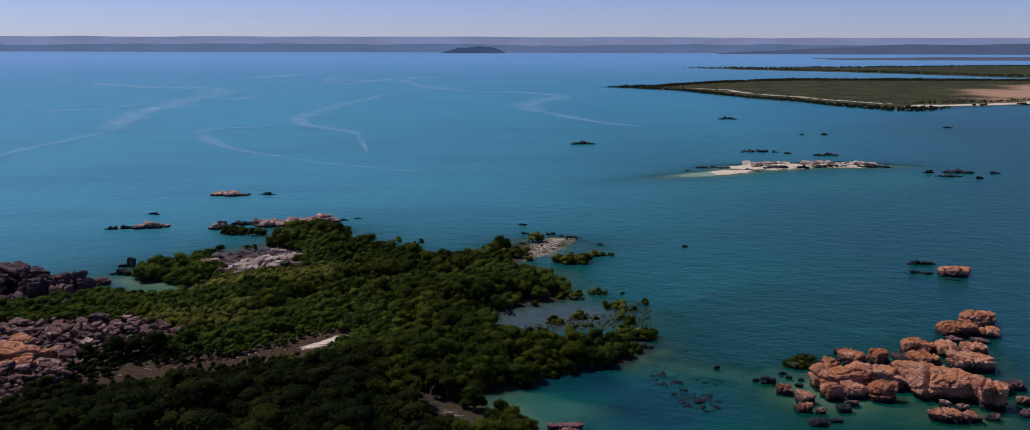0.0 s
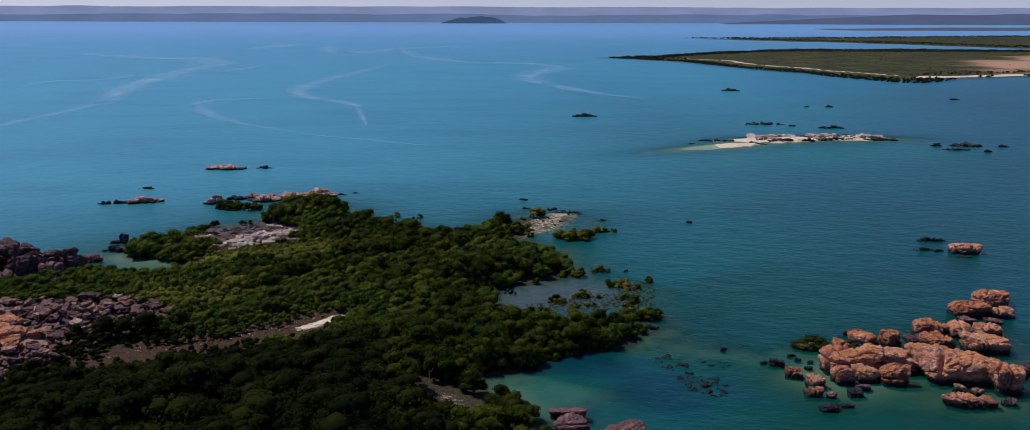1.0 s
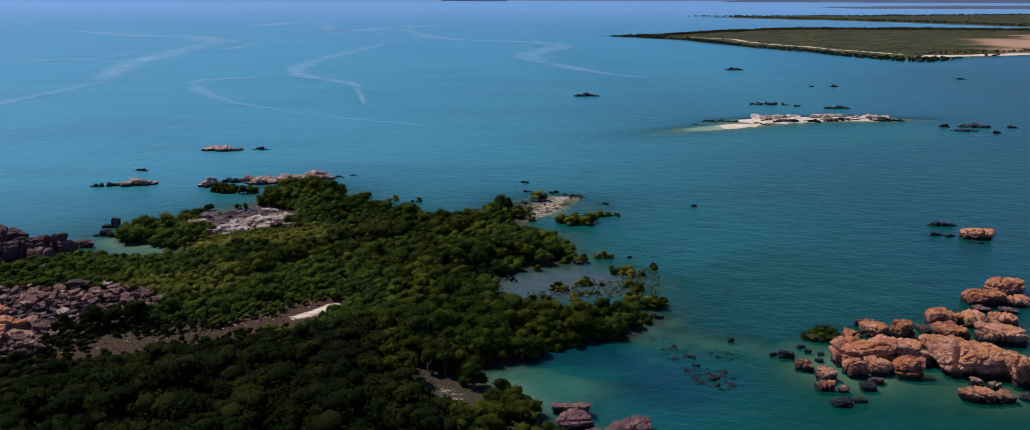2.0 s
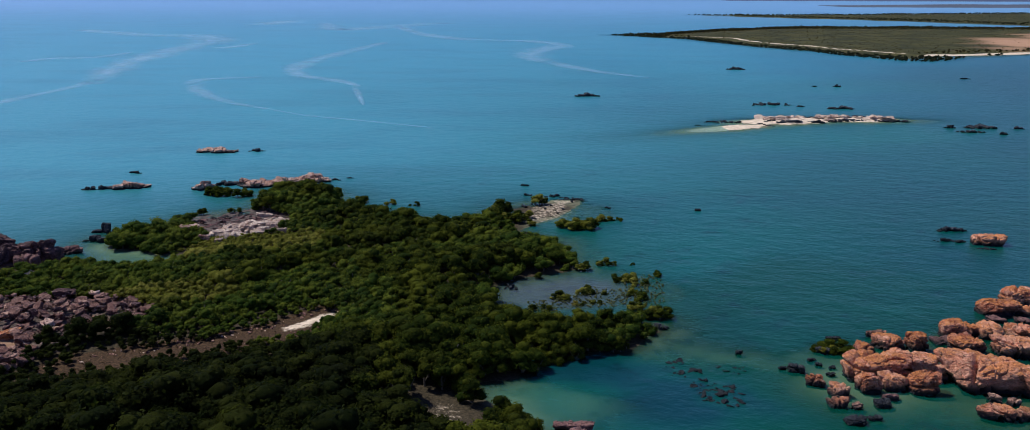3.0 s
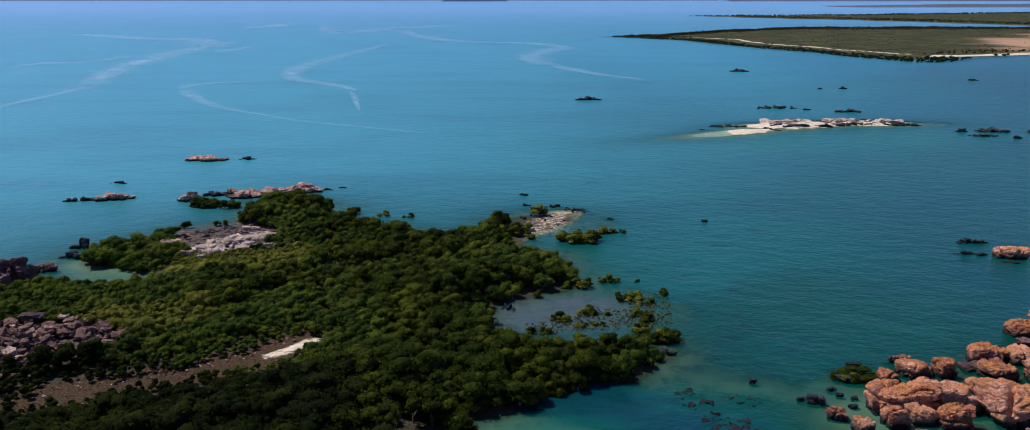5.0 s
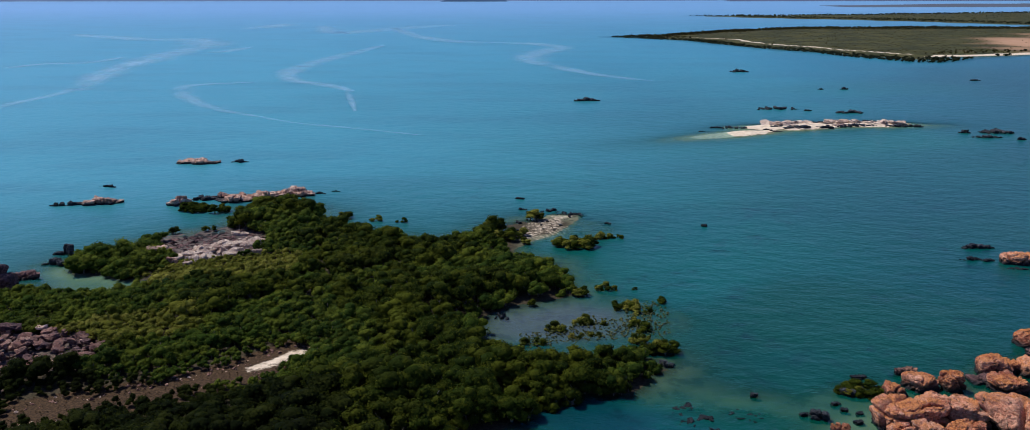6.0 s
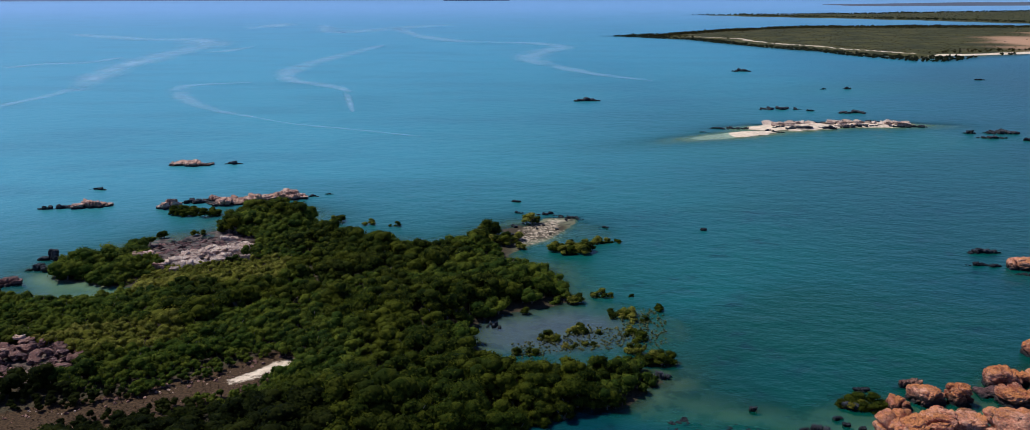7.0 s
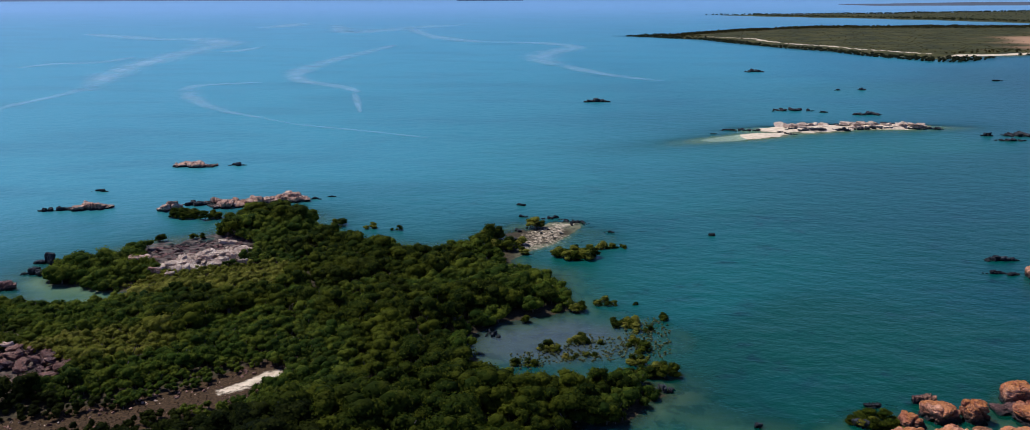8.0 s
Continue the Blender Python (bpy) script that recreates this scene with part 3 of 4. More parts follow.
slick([(-173, 1228), (-116, 1016), (-60, 903), (11, 869), (42, 805), (16, 730), (11, 661), (27, 605), (50, 548), (79, 509)], 14)
slick([(-350, 601), (-343, 631), (-317, 645), (-314, 696)], 9)
slick([(-268, 747), (-254, 765), (-251, 825)], 9)
slick([(-382, 1217), (-370, 1292), (-370, 1407)], 15)
slick([(-69, 384), (-80, 429), (-87, 457)], 5)


# ---- rocks ----
def cube_sheet(n):
    """Points on the sides of a cube and its faces."""
    u = np.linspace(-1, 1, n + 1)
    a, b = np.meshgrid(u, u)
    one = np.ones_like(a)
    sides = [(a, b, one), (b, a, -one), (one, a, b), (-one, b, a), (b, one, a), (a, -one, b)]
    p = np.concatenate([np.stack([s.ravel() for s in side], 1) for side in sides])
    f = np.concatenate([grid_faces(n + 1, n + 1) + k * (n + 1) ** 2 for k in range(6)])
    key, first, back = np.unique((p * n * 4).round().astype(int), axis=0, return_index=True, return_inverse=True)
    return p[first], back.ravel()[f]


SHEETS = {n: cube_sheet(n) for n in (3, 5, 8, 14, 22, 34, 48)}


def rock_mesh(name, sx, sy, sz, seed, mat, n=14, rounded=0.45, joints=0.42):
    """A jointed, bedded block of sandstone, cut by planes; sx, sy, sz are its sides in metres, the base a little under z = 0."""
    p, f = SHEETS[n]
    r = np.random.RandomState(seed)
    u = p / np.linalg.norm(p, axis=1)[:, None]
    cuts = [(1, 0, -0.16, 0.98), (-1, 0, -0.16, 0.98), (0, 1, -0.12, 0.98), (0, -1, -0.16, 0.98), (0, 0, 1, 0.98), (0, 0, -1, 0.95)]
    cuts += [(*r.normal(size=2), r.uniform(-0.2, 0.9), r.uniform(1.08, 1.34)) for _ in range(7)]
    sharp = 22 - 30 * rounded
    total = 0
    for a, b, c, d in cuts:
        nrm = np.array([a, b, c], float) + r.normal(size=3) * 0.10
        nrm /= np.linalg.norm(nrm)
        total = total + (np.clip(u @ nrm, 0, None) / d) ** sharp
    s = np.array([sx, sy, sz]) / 2
    w = u * (total ** (-1 / sharp))[:, None] * s
    size = float(np.cbrt(sx * sy * sz))
    off = np.array([seed * 7.13, seed * 3.71, seed * 1.37])
    way = w / s
    way = way / np.linalg.norm(way, axis=1)[:, None]
    bent = w + size * 0.07 * np.stack([vnoise(w / (size * 0.35) + off + 5 * j, seed + j) for j in range(3)], 1)
    d = 0.0
    # open joints: steep planes and a bedding plane or two
    for k in range(max(2, int(2.4 / joints))):
        level = k % 3 == 2
        nrm = np.array([r.normal() * 0.15, r.normal() * 0.15, 1.0]) if level else np.array([r.normal() + (k % 2), r.normal() * 0.6, r.normal() * 0.25])
        nrm /= np.linalg.norm(nrm)
        reach = abs(nrm) @ s
        side = bent @ nrm - reach * r.uniform(-0.55, 0.6)
        open_here = step(-0.35, 0.2, vnoise(w / (size * 0.7) + off + 9 * k, seed + k))
        d = d - 0.34 * open_here * np.exp(-(side / (0.035 * size + 0.05)) ** 2) + r.uniform(-0.08, 0.08) * step(-0.05 * size, 0.05 * size, side)
    d1, d2, who = cells(bent / (size * 0.30) * (1, 1, 1.5) + off, seed)
    d = d + (who - 0.5) * 0.07 - 0.07 * (1 - step(0.0, 0.16, d2 - d1))
    d = d + fbm(w / (size * 0.55) + off, 3, seed) * 0.16
    bed = vnoise(np.stack([w[:, 0] * 0.12 + off[0], w[:, 1] * 0.12, w[:, 2] * 3.4 / max(size, 0.8) + off[2]], 1), seed + 3)
    d = d + (np.round(bed * 3) / 3 * 0.6 + bed * 0.4) * 0.07
    d = d + fbm(w / (size * 0.14) + off, 3, seed + 7) * 0.13
    w = w + way * (d * size * 0.5 + (fbm(w / 0.8 + off, 3, seed + 5) * 0.22 + vnoise(w / 0.3 + off, seed + 6) * 0.06 if n > 20 else 0))[:, None]
    w[:, 2] += sz * 0.5 - 0.18 * sz
    return mesh_from(name, w, f, mat, False)


def ground_at(x, y):
    return float(height(np.array([[float(x)]]), np.array([[float(y)]]))[0, 0])


ROCK_SEED = [0]


def boulder(x, y, sx, sy, sz, mat, label, group, turn=None, n=14, base=None, name="boulder", rounded=0.34, tilt=5, joints=0.42):
    ROCK_SEED[0] += 1
    k = ROCK_SEED[0]
    ob = new(name, rock_mesh(name, sx, sy, sz, k, mat, n, rounded, joints))
    rr = random.Random(k)
    z = max(ground_at(x, y), -0.7) if base is None else base
    ob.matrix_world = pose(x, y, z - 0.1, rr.uniform(-tilt, tilt), rr.uniform(-tilt, tilt), rr.uniform(-25, 25) if turn is None else turn)
    return tagged(ob, label, "boulder", group)


STACK = "orange boulders of the sea stack"
# x, y, width, depth, height over the water
for row in [(84.2, 142.6, 6.4, 3.2, 2.3), (77.4, 138.2, 5.8, 3.6, 2.1), (82.6, 137.0, 4.4, 2.6, 1.5), (71.3, 129.2, 3.6, 4.2, 1.9),
            (75.6, 128.8, 4.6, 3.9, 1.8), (66.0, 129.2, 4.5, 3.6, 2.3), (65.6, 124.0, 5.0, 3.6, 1.8), (71.9, 122.8, 7.2, 4.2, 2.0),
            (62.1, 113.0, 9.2, 7.2, 3.9), (67.3, 109.2, 4.9, 4.4, 3.6)]:
    n = 48 if row[2] > 5.5 else 34
    boulder(row[0], row[1], row[2] * 0.92, row[3] * 0.94, (row[4] + 0.5) / 0.80, ORANGE_ROCK, "large weathered orange sandstone boulder in shallow sea", STACK, n=n, base=-0.4,
            turn=random.uniform(-8, 8), rounded=0.52 if row[2] < 4.6 else 0.36, joints=0.75 if row[2] < 4.6 else 0.40, tilt=4)
for row in [(46.8, 114.9, 5.8, 4.6, 3.0), (51.2, 115.6, 4.6, 4.8, 3.2), (54.6, 115.6, 3.8, 4.4, 3.0), (45.9, 111.1, 3.2, 2.5, 2.4), (49.4, 112.0, 3.0, 2.4, 1.9),
            (52.8, 111.0, 4.2, 3.0, 2.5), (56.4, 114.4, 2.2, 2.0, 2.1), (54.6, 124.6, 4.6, 3.0, 1.7), (58.3, 124.4, 3.3, 2.7, 2.4), (49.9, 122.6, 3.3, 2.3, 1.3),
            (57.0, 120.2, 2.6, 2.2, 1.0)]:
    boulder(row[0], row[1], row[2] * 0.92, row[3] * 0.92, (row[4] + 0.5) / 0.80, ORANGE_ROCK, "rounded orange sandstone boulder in shallow water", STACK, n=34, base=-0.4,
            turn=random.uniform(-12, 12), rounded=0.42, joints=0.64, tilt=4)
for row in [(59.0, 104.4, 4.2, 2.4, 1.5), (62.0, 104.2, 2.6, 1.8, 1.0), (60.7, 108.4, 1.6, 1.2, 0.9), (62.6, 107.6, 1.5, 1.1, 0.7), (69.1, 129.8, 2.1, 1.8, 1.4),
            (41.5, 109.8, 2.4, 1.9, 1.5), (40.3, 107.0, 2.2, 1.6, 0.9), (42.6, 106.6, 1.4, 1.0, 0.6), (39.7, 112.9, 2.2, 1.6, 1.3), (54.8, 128.8, 1.8, 1.6, 0.8),
            (53.4, 128.6, 1.2, 1.0, 0.9), (58.8, 106.4, 1.4, 1.0, 0.6), (62.8, 118.8, 2.0, 1.6, 0.9), (72.2, 109.2, 1.8, 1.4, 1.2), (71.4, 113.0, 2.2, 1.5, 1.5)]:
    boulder(row[0], row[1], row[2], row[3], (row[4] + 0.5) / 0.80, PINK_ROCK if row[2] < 1.7 else ORANGE_ROCK, "small pinkish sandstone boulder at the stack's foot", STACK, n=22, base=-0.4, rounded=0.36, tilt=10)
for row in [(73.6, 114.8, 4.6, 2.0, 1.1), (63.4, 126.6, 3.4, 2.0, 0.7), (75.6, 135.0, 2.6, 2.0, 0.6), (79.8, 134.6, 2.4, 1.6, 0.5), (59.2, 111.0, 2.2, 1.6, 0.7),
            (65.4, 104.6, 2.0, 1.4, 0.5), (47.6, 108.8, 2.0, 1.2, 0.6), (70.6, 105.8, 2.4, 1.2, 0.6), (57.4, 117.6, 1.8, 1.2, 0.5)]:
    boulder(row[0], row[1], row[2], row[3], (row[4] + 0.5) / 0.80, DARK_ROCK, "dark tide-stained ledge at the stack's foot", STACK, n=22, base=-0.4, rounded=0.30, tilt=8)
for row in [(45.9, 107.0, 2.4, 1.6, 1.5), (40.9, 102.8, 2.9, 1.8, 1.4), (43.6, 103.6, 2.0, 1.2, 1.0), (38.4, 116.8, 2.6, 1.8, 1.6), (36.6, 117.4, 1.3, 0.8, 0.9), (43.9, 122.9, 2.0, 1.3, 1.4), (42.6, 115.6, 1.4, 1.0, 0.9), (42.0, 118.6, 1.2, 0.8, 0.8), (47.2, 127.6, 1.8, 0.9, 0.9),
            (31.8, 122.3, 1.0, 1.0, 1.0), (42.8, 201.8, 1.5, 1.2, 1.0), (2.1, 227.0, 2.8, 1.2, 0.9), (43.6, 117.8, 1.2, 0.9, 0.7),
            (41.6, 120.2, 1.6, 0.8, 0.7), (24.8, 116.6, 1.4, 1.0, 0.7), (26.4, 109.8, 1.8, 1.1, 0.8), (47.5, 127.5, 2.0, 0.9, 0.7)]:
    boulder(row[0], row[1], row[2] * 0.85, row[3] * 0.85, row[4] * 0.9, WET_ROCK, "dark wet rock breaking the shallow water", "dark rocks awash", n=14, rounded=0.25, base=-0.15)


def outcrop(x, y, lx, ly, h, count, mat, label, group, turn=0.0, base=-0.35, n=8, loose=1.0):
    """A low outcrop: many jointed lumps grown together, higher towards the middle."""
    ROCK_SEED[0] += 1
    k = ROCK_SEED[0]
    rr = random.Random(k)
    top = new("rock_outcrop")
    for i in range(count):
        u = (i + 0.5) / count * 2 - 1 + rr.uniform(-0.12, 0.12)
        v = rr.uniform(-0.6, 0.6)
        tall = h * (1.05 - 0.75 * abs(u) ** 1.4) * rr.uniform(0.55, 1.0)
        wide = lx / count * rr.uniform(1.5, 3.0) * loose
        lump = new("rock", rock_mesh("rock", wide, max(ly * rr.uniform(0.35, 0.7), 0.6), tall * 1.3, k * 31 + i, mat, n, 0.16, 0.6))
        lump.parent = top
        lump.matrix_local = pose(u * lx * 0.46, v * ly * 0.5, base, rr.uniform(-14, 14), rr.uniform(-14, 14), rr.uniform(-30, 30))
    top.matrix_world = pose(x, y, max(ground_at(x, y), 0), 0, 0, turn)
    return tagged(top, label, "rock outcrop", group)


ISLET = "rocks of the offshore islets"
LOW_PINK = "low pink sandstone outcrop rising from the sea"
LOW_DARK = "low dark tide-stained rock awash in the sea"
for row in [(-95.5, 272.5, 13.0, 5.0, 1.6, 10), (-101.0, 222.4, 9.4, 4.6, 1.9, 8), (-81.3, 221.8, 5.0, 3.4, 2.1, 5), (-73.3, 228.6, 3.4, 2.6, 2.0, 4), (-68.6, 226.2, 8.6, 5.0, 1.9, 9),
            (-62.6, 228.8, 9.0, 5.0, 2.0, 9), (-57.2, 231.6, 8.4, 5.0, 2.4, 9), (-53.6, 230.8, 5.0, 3.6, 2.2, 6)]:
    outcrop(*row, RIDGE_ROCK, LOW_PINK, ISLET, turn=random.uniform(-6, 6) + (24 if -73 < row[0] < -52 else 0), base=-0.2)
boulder(97.0, 176.4, 5.8, 3.2, 2.9, ORANGE_ROCK, "pale pinkish block of rock rising from the sea", ISLET, n=22, turn=-8, base=-0.5)
for row in [(-83.2, 273.8, 5.6, 2.0, 1.3, 6), (-110.2, 220.4, 4.0, 1.6, 1.5, 4), (-107.0, 221.0, 3.6, 1.6, 1.4, 4), (-107.8, 240.6, 4.2, 1.2, 1.2, 4), (-77.2, 226.8, 7.0, 2.4, 1.5, 7),
            (-49.3, 232.8, 3.0, 1.2, 1.1, 4), (-45.8, 235.2, 2.0, 0.8, 0.8, 3), (-86.8, 176.0, 5.0, 2.2, 2.2, 5), (-87.4, 181.8, 5.2, 2.4, 2.4, 5),
            (94.5, 185.8, 7.0, 2.4, 1.3, 7), (89.3, 178.0, 3.8, 1.4, 1.2, 4), (91.9, 177.4, 3.2, 1.2, 1.2, 4), (94.5, 172.6, 7.0, 1.8, 0.7, 8)]:
    outcrop(*row, WET_ROCK, LOW_DARK, ISLET, turn=random.uniform(-6, 6), loose=0.65)
for row in [(-98.6, 161.0, 11.0, 7.0, 7.4), (-91.0, 161.0, 9.6, 5.0, 6.4), (-106.0, 155.5, 11.0, 8.0, 7.2), (-88.0, 167.6, 4.8, 2.0, 1.9)]:
    boulder(*row, DARK_ROCK, "massive dark purple-brown shore crag", "crags of the west shore", n=22, base=-0.2, rounded=0.42, joints=0.26)
for row in [(-94, 165.5, 5.0, 3.4, 3.6), (-103, 163, 5.6, 4.0, 4.2), (-95, 156.5, 6.0, 4.2, 5.4), (-90, 156.8, 4.4, 3.4, 4.0), (-101, 151.5, 6.0, 4.2, 4.4), (-108, 160, 6, 4, 5), (-96, 151, 4.4, 3.0, 3.4), (-106, 149.5, 5.0, 3.4, 3.6)]:
    boulder(*row, DARK_ROCK, "broken dark purple-brown crag block by the shore", "crags of the west shore", n=22, base=-0.1, rounded=0.40, tilt=14)
for row in [(-68.4, 178.0, 3.8, 2.8, 3.2), (-64.0, 175.0, 2.4, 1.8, 1.8)]:
    boulder(*row, RIDGE_ROCK, "pale pinkish block at the edge of the rock flat", "blocks of the rock flat", n=22, rounded=0.25)
for row in [(6.7, 100.6, 4.6, 2.0, 2.1), (6.9, 97.4, 4.0, 3.0, 2.1), (13.0, 96.0, 5.6, 2.4, 2.0), (9.6, 93.6, 4.4, 2.8, 1.9)]:
    boulder(*row, DARK_ROCK, "grey-pink layered rock on the bay's edge", "rocks by the near bay", n=22, base=-0.4, rounded=0.2)

for row in [(-61.2, 176.8, 3.0, 2.0, 2.0), (-58.6, 174.6, 2.2, 1.6, 1.6), (-63.2, 177.4, 2.0, 1.4, 1.3), (-59.6, 180.6, 2.2, 1.4, 1.2), (-57.4, 181.4, 2.6, 1.6, 1.3), (-55.6, 182.0, 2.4, 1.6, 1.4), (-53.8, 183.2, 3.0, 1.8, 1.5), (-52.0, 182.4, 2.6, 1.8, 1.6), (-50.4, 184.2, 3.0, 1.8, 1.8), (-49.4, 181.4, 2.4, 1.6, 1.7), (-56.8, 192.0, 3.2, 1.6, 1.0), (-54.2, 187.6, 2.4, 1.4, 1.0), (-51.6, 187.2, 2.2, 1.4, 1.2), (-56.2, 185.4, 1.8, 1.2, 0.9), (-58.4, 183.6, 1.6, 1.2, 0.9), (-60.0, 172.4, 1.8, 1.4, 1.4), (-53.0, 179.6, 1.8, 1.2, 1.5), (-48.8, 178.2, 1.6, 1.2, 1.6)]:
    boulder(*row, PALE_ROCK, "pale block at the edge of the rock flat", "blocks of the rock flat", n=14, rounded=0.2)
for row in [(-69.5, 143.0, 2.4, 1.2, 1.2), (-63.0, 142.0, 1.5, 1.0, 1.2), (-68.5, 149.0, 1.6, 1.0, 1.1), (-86.5, 150.5, 3.0, 1.5, 1.4), (-81.5, 147.0, 2.2, 1.4, 1.3), (-76.0, 141.0, 2.2, 1.3, 1.3), (-61.5, 137.5, 1.8, 1.3, 1.5), (-57.0, 147.0, 1.2, 0.9, 1.3)]:
    boulder(*row, PALE_ROCK, "pale sandstone block half hidden in low scrub", "blocks in the scrub", n=8, rounded=0.2, base=1.2)

BAR = "rocks round the sand bar"
for row in [(106.0, 344.0, 20.0, 9.0, 1.3, 14), (131.0, 347.0, 24.0, 9.0, 1.45, 18), (146.0, 345.0, 15.0, 6.0, 1.2, 13), (103.0, 339.0, 10.0, 3.0, 0.9, 9), (127.0, 342.0, 12.0, 3.0, 0.9, 10)]:
    outcrop(*row, PALE_ROCK, "low pale pink ledge on the sand bar", BAR, turn=random.uniform(-4, 4), base=-0.2, loose=0.9, n=8)
for row in [(84.6, 337.5, 13.0, 3.5, 0.9, 12), (118, 336.5, 8.0, 2.0, 1.3, 8), (107, 334.6, 12.0, 3.0, 1.1, 11), (131, 341.0, 12.0, 3.0, 1.1, 11), (146.5, 340.4, 9.0, 2.4, 1.0, 9), (97, 329.5, 6.0, 2.0, 0.8, 6), (153.2, 340.6, 8.6, 2.4, 1.1, 8), (116.0, 390.0, 20.0, 6.0, 1.2, 18), (143.2, 377.4, 13.0, 4.5, 1.5, 12), (165.1, 325.6, 4.7, 2.4, 1.7, 5),
            (177.5, 327.0, 13.0, 6.5, 1.9, 13), (177.4, 310.7, 3.4, 2.0, 1.6, 4), (168.3, 316.1, 11.5, 3.0, 1.1, 10), (34.8, 419.6, 13.8, 5.0, 1.9, 11),
            (144.3, 563.6, 12.5, 5.0, 1.9, 9), (161.6, 464.2, 3.5, 2.4, 1.4, 4), (174.4, 464.5, 4.7, 2.4, 1.5, 5), (266.4, 507.6, 6.0, 2.6, 1.6, 5),
            (127.6, 384.0, 3.6, 1.8, 1.2, 4), (77.0, 338.0, 7.0, 2.0, 0.9, 7), (95.0, 332.5, 5.0, 1.6, 0.9, 6), (104.5, 333.5, 6.0, 1.6, 1.0, 7), (126.0, 339.5, 7.0, 1.8, 1.0, 7), (137.0, 340.5, 5.0, 1.4, 0.8, 6), (122.0, 350.0, 9.0, 2.0, 1.3, 8), (70.0, 330.0, 6.0, 1.6, 0.7, 7), (190.0, 324.0, 5.0, 1.8, 1.2, 5), (111.0, 349.5, 15.0, 3.0, 1.2, 13), (139.0, 350.5, 16.0, 3.0, 1.2, 13), (100.0, 336.0, 6.0, 1.6, 0.9, 7)]:
    outcrop(*row, WET_ROCK, "dark low rock awash off the sand bar", BAR, turn=random.uniform(-6, 6), base=-0.25, loose=0.5, n=8)
for row in [(9.5, 215.5, 5.0, 2.6, 1.0, 6), (14.5, 212.0, 6.0, 2.6, 1.0, 8), (2.5, 216.0, 3.0, 1.4, 0.9, 4),
            (21.8, 204.0, 3.0, 1.2, 0.8, 4), (22.2, 131.2, 3.0, 2.0, 1.1, 6), (-1.0, 149.0, 2.2, 2.0, 1.2, 5)]:
    outcrop(*row, WET_ROCK, "scattered dark stones in the shallows", "stones in the shallows", base=-0.3, n=5, loose=0.45)

# blocks of the two rubble fields, on shared meshes
BLOCKS = {mat.name: [rock_mesh("boulder", *random.choice([(2.4, 1.6, 0.8), (1.6, 1.3, 0.9), (2.8, 1.4, 0.6), (1.3, 1.1, 1.0)]), 300 + k, mat, 8, 0.12, 0.7)
                     for k in range(6)] for mat in (PINK_ROCK, DARK_ROCK, RIDGE_ROCK)}


def scatter_blocks(count, spot, inside, mats, label, group, low, high, lift=0.0, seed=1):
    rr = random.Random(seed)
    made = 0
    while made < count:
        x, y = spot(rr)
        if not inside(x, y):
            continue
        mat = rr.choices([m for m, _ in mats], [w for _, w in mats])[0]
        ob = new("boulder", rr.choice(BLOCKS[mat.name]))
        s = low + (high - low) * rr.random() ** 2.2
        m = pose(x, y, max(ground_at(x, y), -0.3) - 0.12 * s + lift * rr.random(), rr.uniform(-6, 20), rr.uniform(-16, 16), rr.uniform(-40, 40))
        ob.matrix_world = m @ Matrix.Diagonal((s, s * rr.uniform(0.8, 1.1), s * rr.uniform(0.8, 1.25), 1))
        tagged(ob, label, "boulder", group)
        made += 1


def one(fn, x, y, *a):
    return float(fn(np.array([float(x)]), np.array([float(y)]), *a)[0])


scatter_blocks(180, lambda r: (r.uniform(-109, -55), r.uniform(90, 142)), lambda x, y: one(outline, x, y, TUMBLE) < 0 < one(blob, x, y, -74, 119.5, 3.5, 3),
               [(PINK_ROCK, 7), (DARK_ROCK, 6), (RIDGE_ROCK, 2)], "tumbled pink and purple sandstone block", "blocks of the tumbled outcrop", 0.45, 1.35, 1.5, 5)


for row in [(-77.5, 120.5, 6.5, 4.6, 1.7), (-82.0, 117.0, 6.0, 4.2, 1.6), (-74.5, 116.6, 4.6, 3.2, 1.3), (-85.5, 122.5, 6.5, 4.0, 1.8), (-79.0, 125.0, 4.6, 3.0, 1.5), (-73.0, 122.2, 3.4, 2.4, 1.3)]:
    boulder(*row, ORANGE_ROCK, "broad flat orange sandstone slab in the tumbled outcrop", "blocks of the tumbled outcrop", n=22, rounded=0.2, tilt=9, joints=0.7)


